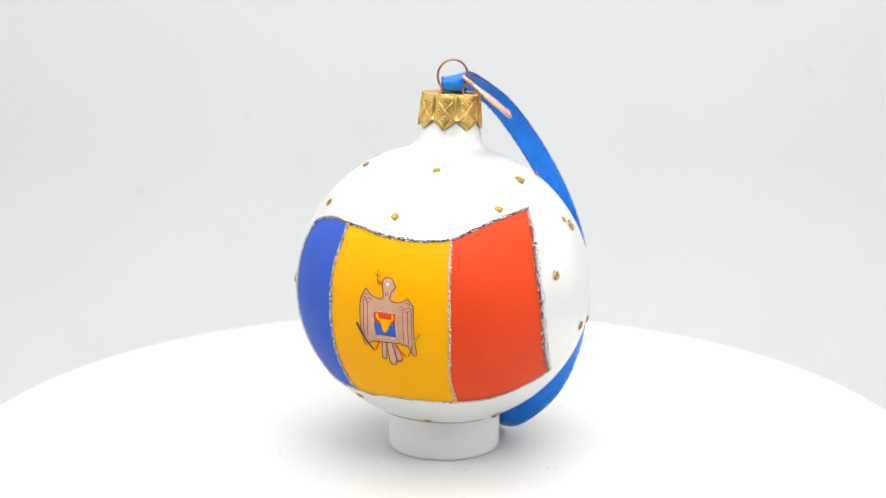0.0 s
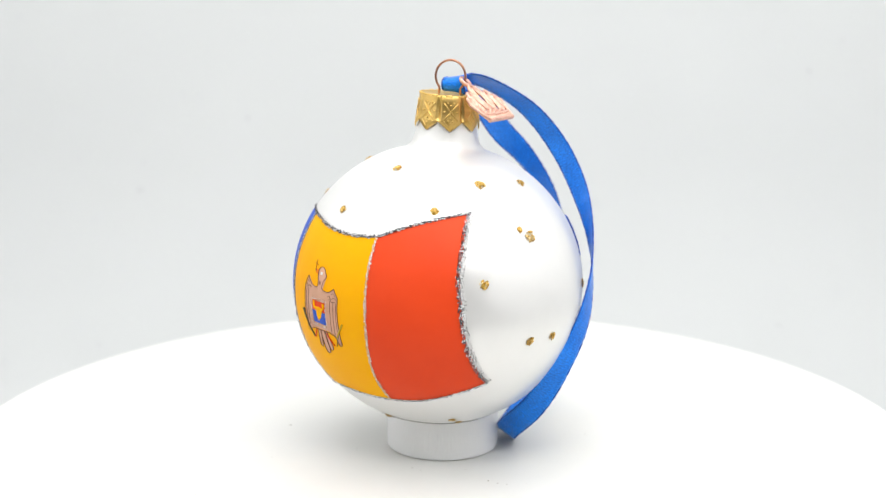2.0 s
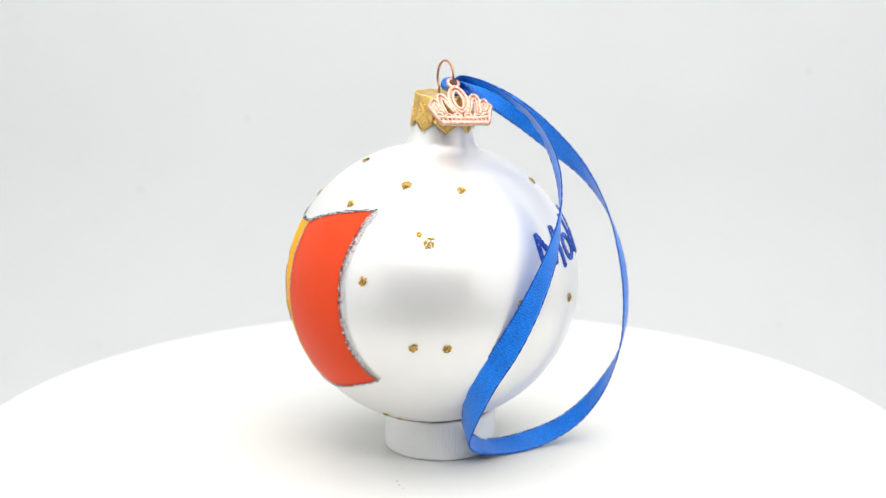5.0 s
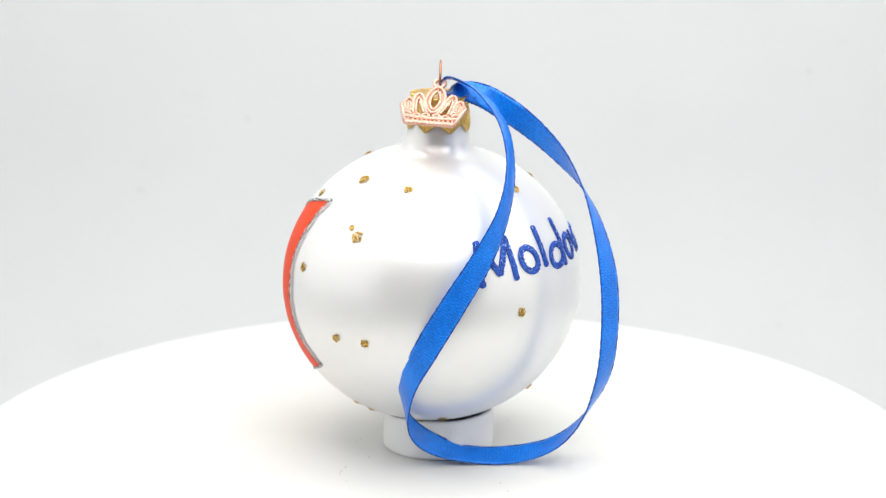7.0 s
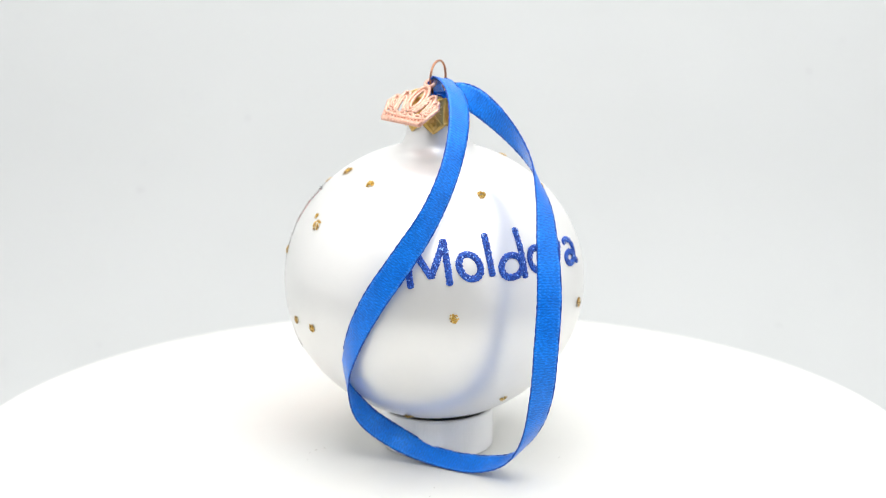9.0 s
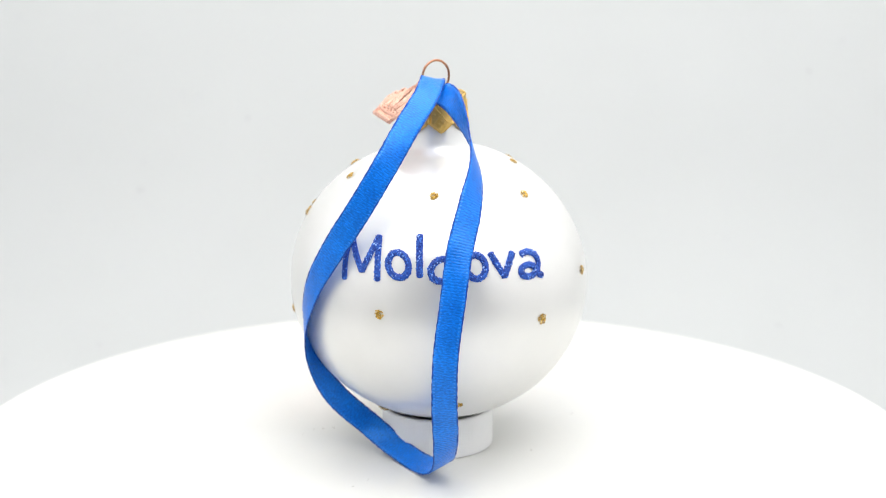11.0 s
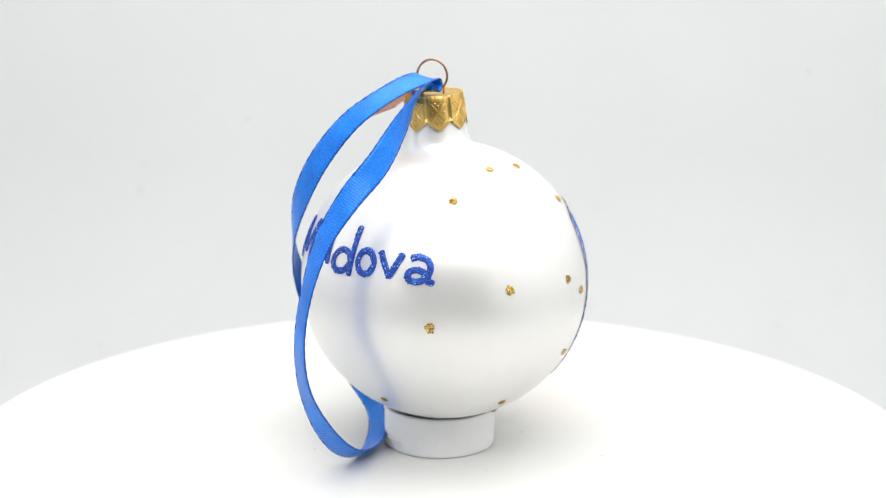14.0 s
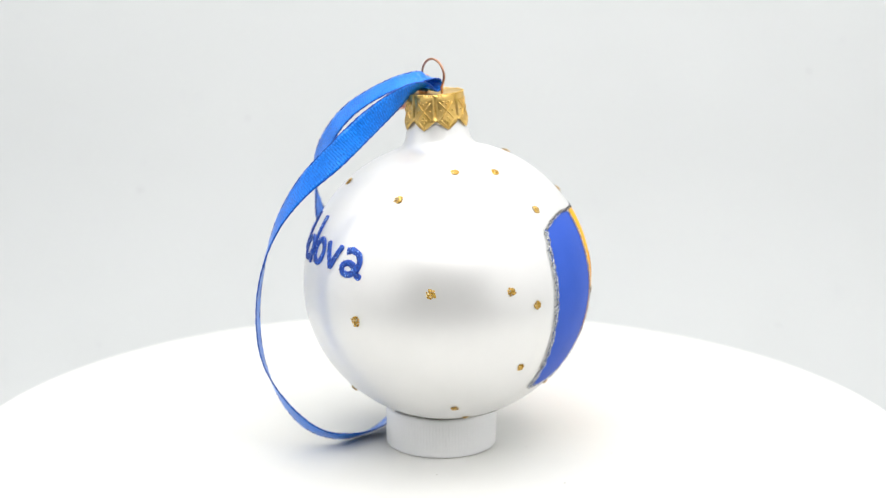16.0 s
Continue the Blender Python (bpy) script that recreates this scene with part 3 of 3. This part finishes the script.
# gold dots
DOTS = [(-100.1, 59.8, 1.0), (-38.3, 54.2, 1.25), (-65.7, 41.0, 0.9), (-114.8, 35.6, 0.85), (-20.3, 30.2, 1.3), (-24.9, 33.3, 0.55), (-44.7, 13.0, 1.0), (-23.5, -10.3, 0.95), (-11.0, -10.0, 0.9),
        (-3.4, 53.4, 1.0), (48.1, 2.9, 1.0), (67.9, 51.2, 0.95), (124.2, 47.0, 1.05), (159.4, 59.8, 0.9), (110.8, -2.3, 1.1), (141.9, 9.3, 1.0), (79.5, -42.5, 0.85), (-170.6, 56.2, 0.9), (-163.0, 35.3, 0.9),
        (172.5, 6.7, 0.9), (-176.8, -0.6, 0.85), (177.7, -26.5, 0.8), (147.8, -47.9, 0.85), (-99.1, -62.5, 0.9), (-142.0, -47.8, 0.8), (-38.4, -61.5, 0.8), (24.5, -58.2, 1.1), (-46.2, -57.0, 0.8), (17.0, 6.0, 0.9), (155.0, -62.0, 0.7)]


def dots():
    rng = random.Random(9)
    for az, el, s in DOTS:
        c = on_ball(az, el)
        n = ball_normal(c)
        u = n.orthogonal().normalized()
        w = n.cross(u)
        spots = []
        for _ in range(64):
            r = 0.00115 * s * math.sqrt(rng.random())
            a = rng.uniform(0, 6.28)
            h = 0.00055 * s * (1 - (r / (0.0013 * s)) ** 2)
            spots.append((c + (u * math.cos(a) * rng.uniform(0.85, 1.15) + w * math.sin(a)) * r + n * (h * rng.uniform(0.3, 1.0) + 0.00005), n))
        flakes("glitter_dot", spots, 0.00026, M_GOLDGLIT, bauble, rng)


dots()


def foot_gap_shade():
    """Gap shade and glitter residue painted round the glass foot, thick along one half."""
    bm = bmesh.new()
    P = [on_ball(a, -66.5 + 0.6 * math.sin(radians(2 * a)), 0.00004) for a in range(0, 360, 2)]

    def width(u):
        a = (u * 360 + 180) % 360 - 180
        heavy = max(0.0, min(1.0, (95 - abs(a - 60)) / 25))
        return 0.00008 + 0.00011 * heavy + 0.00009 * noise.noise(Vector((u * 70, 3, 1)))

    tube(bm, P, width, 6, closed=True)
    part("foot_line", bm, M_OLIVE, bauble, "thin dark line for the shade in the gap at the foot")


foot_gap_shade()

# lettering: brush strokes as (azimuth, elevation)


def ring_stroke(a0, e0, ra, re_, start=80, turn=370, slant=0.0):
    return [(a0 + ra * math.cos(radians(start + k)) + slant * math.sin(radians(start + k)), e0 + re_ * math.sin(radians(start + k))) for k in np.linspace(0, turn, 17)]


LETTERS = [
    ("M", [[(32.4, 14.5), (30.9, 23.5), (31.0, 31.2)], [(31.0, 31.2), (35.2, 25), (39.7, 18.6)], [(39.7, 18.6), (42.2, 26), (44.2, 32.6)], [(44.2, 32.6), (45.5, 25), (46.7, 16.0)]]),
    ("o", [ring_stroke(54.4, 22.4, 4.1, 4.7, slant=-0.8)]),
    ("l", [[(62.2, 34.3), (62.5, 27), (63.0, 18.6)]]),
    ("d", [ring_stroke(71.8, 21.0, 4.7, 4.2, start=60, slant=0.6), [(77.8, 35.0), (77.4, 26), (76.9, 16.2)]]),
    ("o", [ring_stroke(84.5, 21.8, 3.8, 4.5)]),
    ("v", [[(91.2, 26.3), (93.2, 21.7), (95.5, 17.1)], [(95.5, 17.1), (98.2, 21.7), (100.6, 25.6)]]),
    ("a", [[(104.6, 24.4), (107.9, 24.8), (111.2, 23.1), (111.9, 19.9), (110.5, 16.3), (112.6, 14.8)], ring_stroke(106.3, 17.7, 3.5, 2.2, start=40)]),
]


def lettering():
    rng = random.Random(12)
    for name, strokes in LETTERS:
        bm = bmesh.new()
        spots = []
        for st in strokes:
            c = spline(st, 8)
            P = [on_ball(a, e, 0.00008) for a, e in c]
            n0 = ball_normal(P[len(P) // 2])
            w = 0.00085
            ta, tb = (P[0] - P[1]).normalized(), (P[-1] - P[-2]).normalized()
            Q = [P[0] + ta * w * k for k in (0.5, 0.38, 0.2)] + P + [P[-1] + tb * w * k for k in (0.2, 0.38, 0.5)]
            size = [0.3, 0.65, 0.9] + [1.0] * len(P) + [0.9, 0.65, 0.3]
            tube(bm, Q, lambda u: w * size[round(u * (len(size) - 1))], 10, flat=(n0, 0.42))
            L = sum((q - p).length for p, q in zip(P, P[1:])) * 1000
            for _ in range(int(L * 22)):
                k = rng.randrange(len(P) - 1)
                p = P[k].lerp(P[k + 1], rng.random())
                n = ball_normal(p)
                s = n.cross((P[k + 1] - P[k]).normalized())
                g = rng.uniform(-1, 1)
                spots.append((p + s * g * 0.00085 + n * 0.00036 * math.sqrt(max(0.05, 1 - g * g)), n))
        letter = part("letter", bm, M_LETTER, bauble, "blue glitter letter " + name)
        flakes("glitter", spots, 0.00020, M_BLUEGLIT, letter, rng)


lettering()

# emblem: outlines in millimetres about its middle, laid on the glass


def em(x, y, lift=0.00022):
    a0, e0 = -111.4, -5.8
    e = e0 + math.degrees(y * 0.001 / 0.0385)
    a = a0 + math.degrees(x * 0.001 / (RE * math.cos(radians(e))))
    return on_ball(a, e, lift - 0.00006)


def blot(name, pts, material, parent, lift, label="", smooth_pts=True):
    """A filled painted shape, fan-triangulated from a fine rim so that it follows the glass."""
    c = spline(pts, 5, closed=True) if smooth_pts else [np.array(p, float) for p in pts]
    bm = bmesh.new()
    mid = np.mean(c, axis=0)
    rings = []
    for s, dz in ((1.0, -0.0002), (0.97, 0.0), (0.66, 0.00001), (0.33, 0.00001)):
        rings.append([bm.verts.new(em(*(mid + (q - mid) * s), lift + dz)) for q in c])
    m = bm.verts.new(em(*mid, lift + 0.00001))
    n = len(c)
    for a, b in zip(rings, rings[1:]):
        for i in range(n):
            bm.faces.new((a[i], a[(i + 1) % n], b[(i + 1) % n], b[i]))
    for i in range(n):
        bm.faces.new((rings[-1][i], rings[-1][(i + 1) % n], m))
    return part(name, bm, material, parent, label)


def ink(name, lines, material, parent, r=0.00012, lift=0.0003):
    bm = bmesh.new()
    for ln in lines:
        c = spline(ln, 5) if len(ln) > 2 else [np.array(ln[0]) + (np.array(ln[1]) - np.array(ln[0])) * s for s in np.linspace(0, 1, 6)]
        tube(bm, [em(*q, lift) for q in c], r, 6)
    return part(name, bm, material, parent)


def emblem():
    k = 0.0505
    S = lambda pts: [((x - 237) * k, (303 - y) * k) for x, y in pts]
    body = [(200, 92), (210, 74), (228, 68), (248, 75), (262, 95), (272, 110), (262, 125), (250, 142), (247, 178), (296, 186), (330, 168), (337, 161), (345, 172), (367, 200), (370, 215), (371, 300), (378, 400), (382, 450), (365, 458), (345, 415), (315, 405), (290, 400), (165, 405), (135, 420), (112, 432), (98, 400), (86, 330), (82, 250), (84, 192), (104, 148), (112, 135), (121, 147), (150, 170), (203, 177), (208, 150), (203, 125)]
    eagle = blot("eagle", S(body), M_TAN, bauble, 0.00022, "tan painted eagle with folded wings")
    ink("ink_line", [S(body + body[:1])], M_BROWN, eagle, 0.00009)
    ink("ink_line", [S([(102, 208), (104, 330), (112, 415)]), S([(124, 205), (126, 300), (128, 392)]), S([(316, 228), (318, 310), (322, 392)]), S([(340, 226), (341, 310), (345, 400)]), S([(360, 230), (361, 300), (364, 380)])], M_BROWN, eagle, 0.00006)
    ink("ink_line", [S([(92, 186), (105, 178), (118, 190), (132, 181), (150, 194)]), S([(94, 202), (108, 194), (122, 206), (138, 198)]), S([(102, 166), (113, 160), (124, 170)]),
                     S([(296, 210), (310, 204), (325, 216), (345, 207), (365, 216)]), S([(300, 226), (316, 219), (332, 231), (356, 224)]), S([(324, 192), (337, 185), (350, 195)]), S([(222, 140), (221, 162)]), S([(232, 142), (231, 160)])], M_BROWN, eagle, 0.00006)
    for feather in ([(206, 404), (230, 404), (228, 450), (222, 496), (208, 496), (202, 482)], [(258, 404), (280, 404), (304, 470), (306, 492), (292, 503), (278, 492)], [(226, 404), (264, 404), (276, 470), (274, 515), (260, 528), (242, 516), (236, 470)]):
        f = blot("tail_feather", S(feather), M_TAN, eagle, 0.00024)
        ink("ink_line", [S(feather + feather[:1])], M_BROWN, f, 0.00008, 0.00032)
    blot("shield_field", S([(163, 302), (163, 246), (278, 246), (278, 302)]), M_RED, bauble, 0.00030, "red upper field", False)
    blot("shield_field", S([(163, 302.5), (278, 302.5), (282, 368), (172, 366)]), M_BLUE, bauble, 0.00030, "blue lower field", False)
    head = blot("aurochs_head", S([(195, 284), (212, 277), (236, 278), (256, 286), (250, 305), (243, 330), (224, 352), (208, 332), (202, 306)]), M_YELLOW, bauble, 0.00036, "yellow horned head")
    ink("horn", [S([(184, 252), (181, 266), (190, 282), (205, 288)])], M_YELLOW, head, 0.00030, 0.00036)
    ink("horn", [S([(262, 254), (266, 270), (258, 284), (246, 288)])], M_YELLOW, head, 0.00030, 0.00036)
    rng = random.Random(21)
    spots = []
    for (x0, y0), (x1, y1), wide in (((160, 240), (278, 240), 4.5), ((284, 244), (290, 376), 4), ((290, 376), (166, 378), 4), ((166, 376), (158, 242), 4)):
        for _ in range(72):
            q = rng.random()
            p = em(*S([(x0 + (x1 - x0) * q + rng.gauss(0, wide), y0 + (y1 - y0) * q + rng.gauss(0, wide))])[0], 0.0004)
            spots.append((p, ball_normal(p)))
    flakes("glitter_line", spots, 0.00014, M_PINKGLIT, bauble, rng, "pale glitter border of the shield")
    ink("cross", [S([(169, 38), (170, 92)]), S([(150, 58), (186, 66)]), S([(170, 92), (178, 104)])], M_RUST, bauble, 0.00008)
    ink("beak", [S([(176, 92), (200, 94)]), S([(178, 104), (200, 104)])], M_RED, bauble, 0.00013)
    ink("branch", [S([(62, 320), (78, 345), (96, 376)])], M_OLIVE, bauble, 0.00030)
    ink("branch", [S([(96, 376), (122, 414), (158, 456)])], M_OLIVE, bauble, 0.00017)
    ink("sceptre", [S([(402, 334), (380, 372), (358, 412)])], M_MUSTARD, bauble, 0.00026)
    ink("sceptre", [S([(372, 388), (356, 430), (340, 468)])], M_OLIVE, bauble, 0.00010)
    ink("talon", [S([(190, 406), (178, 430), (164, 456)])], M_RED, bauble, 0.00017)
    ink("talon", [S([(276, 410), (298, 440), (324, 468)])], M_RED, bauble, 0.00017)
    blot("eye_spot", S([(220, 96), (234, 96), (234, 110), (220, 110)]), M_PEARL, bauble, 0.00032)


emblem()

# ---- the ribbon: a closed band threaded through the wire loop, its middle line (mm) and the way its width lies ----
RIBBON = [(3.6, 4.0, 99.0), (3.2, 1.4, 98.4), (3.1, 0.4, 99.9), (3.2, 1.4, 101.5), (4.4, 5.0, 101.9),
          (8.8, 12.7, 98.9), (16.3, 19.7, 92.1), (23.6, 23.0, 82.4), (30.1, 22.3, 71.9), (35.6, 18.2, 61.4), (39.4, 11.9, 50.4), (39.9, 5.0, 38.5), (36.4, -1.1, 26.9), (29.4, -2.3, 15.7),
          (20.9, 0.9, 7.5), (15.0, 10.2, 2.5), (11.9, 22.5, 2.2), (11.6, 33.8, 6.4), (13.4, 41.8, 15.2), (15.5, 46.7, 26.9), (15.7, 48.1, 39.7), (13.7, 47.3, 52.8), (10.8, 44.2, 64.9),
          (6.3, 39.2, 74.9), (2.1, 31.6, 83.3), (1.0, 22.2, 91.2), (1.4, 12.4, 97.2), (2.9, 6.0, 99.0), (3.6, 3.4, 98.8)]
FACE = [(-0.98, -0.15, 0.1), (-0.98, -0.2, 0.12), (-0.98, -0.2, 0.12), (-0.97, -0.1, -0.05), (-0.90, 0.2, -0.32),
        (-0.79, 0.44, -0.43), (-0.82, 0.30, -0.48), (-0.82, 0.18, -0.55), (-0.80, 0.27, -0.53), (-0.56, 0.58, -0.59), (-0.26, 0.81, -0.53), (0.15, 0.85, -0.50), (0.50, 0.74, -0.45), (0.73, 0.22, -0.64),
        (0.69, 0.03, -0.72), (0.87, 0.22, -0.44), (0.85, 0.19, -0.48), (0.95, 0.16, -0.26), (0.97, -0.14, -0.17), (0.88, -0.48, 0.03), (0.81, -0.58, 0.10), (0.82, -0.57, 0.06), (0.92, -0.35, 0.17),
        (0.90, -0.03, 0.44), (0.62, 0.46, 0.64), (0.15, 0.57, 0.80), (-0.43, 0.40, 0.80), (-0.79, 0.12, 0.58), (-0.96, -0.08, 0.22)]


def ribbon():
    thing = tagged(new("ribbon"), "bright blue woven satin ribbon loop threaded through the wire loop", "ribbon")
    P = [Vector(p) * 0.001 for p in spline(RIBBON, 14)]
    W = [Vector(p) for p in spline(FACE, 14)]
    half, thick, cols = 0.0031, 0.00013, 8
    bm = bmesh.new()
    uvl = bm.loops.layers.uv.new("UVMap")
    front, back, run = [], [], [0.0]
    edge_l, edge_r = [], []
    n = len(P)
    for k in range(n):
        t = (P[min(k + 1, n - 1)] - P[max(k - 1, 0)]).normalized()
        w = (W[k] - t * W[k].dot(t)).normalized()
        nn = t.cross(w)
        if k:
            run.append(run[-1] + (P[k] - P[k - 1]).length)
        ripple = 0.00010 * math.sin(run[-1] * 900) + 0.00006 * math.sin(run[-1] * 2300 + 1)
        row_f, row_b = [], []
        for j in range(cols + 1):
            u = j / cols * 2 - 1
            q = P[k] + w * half * u * (1 + 0.008 * math.sin(run[-1] * 4000)) + nn * (0.00016 * (1 - u * u) + ripple * u * u)
            row_f.append((bm.verts.new(q + nn * thick), u))
            row_b.append((bm.verts.new(q - nn * thick), u))
        edge_l.append(P[k] - w * half)
        edge_r.append(P[k] + w * half)
        front.append(row_f)
        back.append(row_b)

    def quad(vs, uvs):
        f = bm.faces.new(vs)
        for lp, uv in zip(f.loops, uvs):
            lp[uvl].uv = uv

    for k in range(n - 1):
        for row, flip in ((front, 1), (back, -1)):
            for j in range(cols):
                a, b, c, d = row[k][j], row[k][j + 1], row[k + 1][j + 1], row[k + 1][j]
                us = [(run[k], a[1] * half), (run[k], b[1] * half), (run[k + 1], c[1] * half), (run[k + 1], d[1] * half)]
                quad([a[0], b[0], c[0], d[0]] if flip > 0 else [d[0], c[0], b[0], a[0]], us if flip > 0 else us[::-1])
        for j in (0, cols):
            vs = [front[k][j][0], front[k + 1][j][0], back[k + 1][j][0], back[k][j][0]]
            quad(vs, [(run[k], 0)] * 4)
    for k in (0, n - 1):
        vs = [v for v, _ in front[k]] + [v for v, _ in back[k]][::-1]
        bm.faces.new(vs)
    part("band", bm, M_RIBBON, thing, "ribbed satin band")
    # picot edges: a fine corded selvedge on both sides
    for edge in (edge_l, edge_r):
        bm = bmesh.new()
        tube(bm, edge, lambda u: 0.00019 + 0.00006 * math.sin(u * 900), 6)
        part("selvedge", bm, M_STITCH, thing, "darker corded edge")
    ride(thing)


ribbon()

# ---- the crown charm on the wire loop ----


def crown_charm():
    thing = tagged(new("crown_charm"), "rose gold filigree crown charm hanging from the wire loop", "charm")
    ring_way = Vector((math.cos(radians(12)), math.sin(radians(12)), 0))
    a = radians(0)
    out, side = Vector((math.cos(a), math.sin(a), 0)), Vector((-math.sin(a), math.cos(a), 0))
    down = out * 0.80 + Vector((0, 0, -0.60))
    nrm = side.cross(down).normalized()
    O = Vector((0.0002, 0, 0.0560)) + ring_way * 0.0042 + Vector((0, 0, -0.0012))
    at = lambda u, v, d=0.0: O + (side * u * 0.90 - down * v + nrm * d) * 0.001

    def oval(cu, cv, ru, rv, lean=0.0, n=28):
        pts = []
        for k in range(n):
            t = 2 * math.pi * k / n
            x, y = ru * math.cos(t), rv * math.sin(t)
            pts.append(at(cu + x * math.cos(lean) - y * math.sin(lean), cv + x * math.sin(lean) + y * math.cos(lean)))
        return pts

    def wire(name, pts, r, closed, label=""):
        bm = bmesh.new()
        tube(bm, pts, r * 0.00115, 8, closed)
        return part(name, bm, M_ROSE, thing, label)

    def beads(pts, r, lift=0.28):
        for q in pts:
            bm = bmesh.new()
            bmesh.ops.create_icosphere(bm, subdivisions=1, radius=r * 0.001, matrix=Matrix.Translation(at(q[0], q[1], lift)))
            part("bead", bm, M_ROSE, thing)

    def vesica(wide, top, bottom, n=12):
        """A pointed oval: two arcs that meet at the top and the bottom."""
        ts = np.linspace(-1, 1, n + 1)
        v = lambda t: (top + bottom) / 2 + t * (top - bottom) / 2
        return [(wide * (1 - t * t) ** 0.72, v(t)) for t in ts] + [(-wide * (1 - t * t) ** 0.72, v(t)) for t in ts[::-1][1:-1]]

    wire("hanging_eye", oval(0, 0.1, 1.55, 1.45), 0.46, True)
    wire("arch", [at(*q) for q in vesica(2.75, -1.0, -10.4)], 0.42, True)
    wire("arch", [at(*q) for q in vesica(1.45, -2.6, -9.2)], 0.36, True)
    beads(vesica(2.1, -1.9, -9.8, 14), 0.40)
    for s in (-1, 1):
        fan = [(1.4 * s, -10.6), (2.6 * s, -8.3), (3.4 * s, -5.6), (4.5 * s, -4.1), (5.8 * s, -4.3), (6.3 * s, -6.0), (6.1 * s, -8.4), (5.4 * s, -10.9)]
        rim = [(2.3 * s, -10.4), (3.4 * s, -8.3), (4.1 * s, -6.3), (4.9 * s, -5.5), (5.3 * s, -6.4), (5.1 * s, -8.4), (4.6 * s, -10.7)]
        wire("scroll", [at(*q) for q in spline(fan, 4)], 0.38, False)
        wire("scroll", [at(*q) for q in spline(rim, 4)], 0.32, False)
        beads([(a + b) / 2 for a, b in zip(spline(fan, 2)[::1], np.array(resample(rim, 15)))], 0.34)
        wire("scroll", [at(*q) for q in spline([(3.7 * s, -5.3), (3.3 * s, -6.6), (4.0 * s, -7.3), (4.5 * s, -6.7)], 4)], 0.30, False)
        wire("arch", oval(7.2 * s, -7.8, 1.25, 2.1, -0.30 * s), 0.38, True)
        wire("arch", oval(7.2 * s, -8.0, 0.45, 1.1, -0.30 * s), 0.28, True)
        beads([(7.2 * s + 0.85 * math.cos(t), -7.8 + 1.65 * math.sin(t)) for t in np.linspace(0, 2 * math.pi, 11)[:-1]], 0.28)
        wire("side_bar", [at(7.2 * s, -14.0), at(8.2 * s, -11.2), at(9.5 * s, -8.2), at(8.3 * s, -6.6)], 0.44, False)
        wire("scroll", [at(*q) for q in spline([(8.9 * s, -8.8), (7.9 * s, -10.4), (6.4 * s, -10.6), (6.0 * s, -11.5)], 4)], 0.34, False)
        wire("leaf", [at(*q) for q in spline([(0.3 * s, -11.4), (1.5 * s, -10.7), (2.7 * s, -11.4), (1.5 * s, -11.9), (0.3 * s, -11.4)], 4)], 0.32, False)
        wire("leaf", [at(*q) for q in spline([(3.0 * s, -11.6), (4.2 * s, -11.0), (5.4 * s, -11.6), (4.2 * s, -12.2), (3.0 * s, -11.6)], 4)], 0.32, False)
    # base band: a pierced plate with two rails and a row of beads
    n = 24
    lo = [(-7.2 + 14.4 * k / n, -14.0) for k in range(n + 1)]
    hi = [(-7.9 + 15.8 * k / n, -11.9 - 0.5 * math.cos((k / n - 0.5) * math.pi)) for k in range(n + 1)]
    for k in range(2, n - 1, 2):
        wire("strut", [at(*lo[k]), at((lo[k][0] + hi[k][0]) / 2 + 0.2, -13.2), at(*hi[k])], 0.26, False)
    wire("rail", [at(*q) for q in lo], 0.58, False)
    wire("rail", [at(*q) for q in hi], 0.45, False)
    for k in range(15):
        u = -6.5 + 13.0 * k / 14
        bm = bmesh.new()
        bmesh.ops.create_icosphere(bm, subdivisions=2, radius=0.00048, matrix=Matrix.Translation(at(u, -13.3, 0.25)))
        part("bead", bm, M_ROSE, thing)
    ride(thing, BALL)


crown_charm()


def motions():
    turn = [(0.0, 0.0), (0.5, 7.16), (1.0, 14.43), (1.5, 21.78), (2.0, 29.0), (2.5, 36.05), (3.0, 43.05), (3.5, 49.9), (4.0, 56.9), (6.5, 94.85), (7.0, 102.45), (7.5, 109.8), (8.0, 116.85), (8.5, 123.8), (9.0, 130.95),
            (11.5, 168.3), (12.0, 176.0), (12.5, 183.7), (13.0, 191.4), (13.5, 199.15), (14.0, 206.85), (14.5, 214.4), (15.0, 221.9), (15.5, 229.35), (16.0, 236.9)]
    # the bauble rocks a little on the cap as it goes round: (seconds, degrees of roll)
    rock = [(0.0, 0.2), (2.0, -0.1), (4.0, -0.1), (6.5, -0.25), (7.0, -0.2), (8.0, 0.0), (9.0, 0.2), (11.5, 0.35), (12.5, 0.2), (13.5, 0.0), (16.0, -0.4)]
    foot = Matrix.Translation((0, 0, RIM))
    for thing, m in ROT:
        rows = []
        for t, a in turn:
            spin = Matrix.Rotation(radians(-a), 4, "Z") @ m
            if thing.name in ("christmas_bauble", "crown_charm"):
                lean = float(np.interp(t, [q[0] for q in rock], [q[1] for q in rock]))
                spin = foot @ Matrix.Rotation(radians(lean), 4, "Y") @ foot.inverted() @ spin
            rows.append((t, spin))
        walk(thing, rows)


motions()
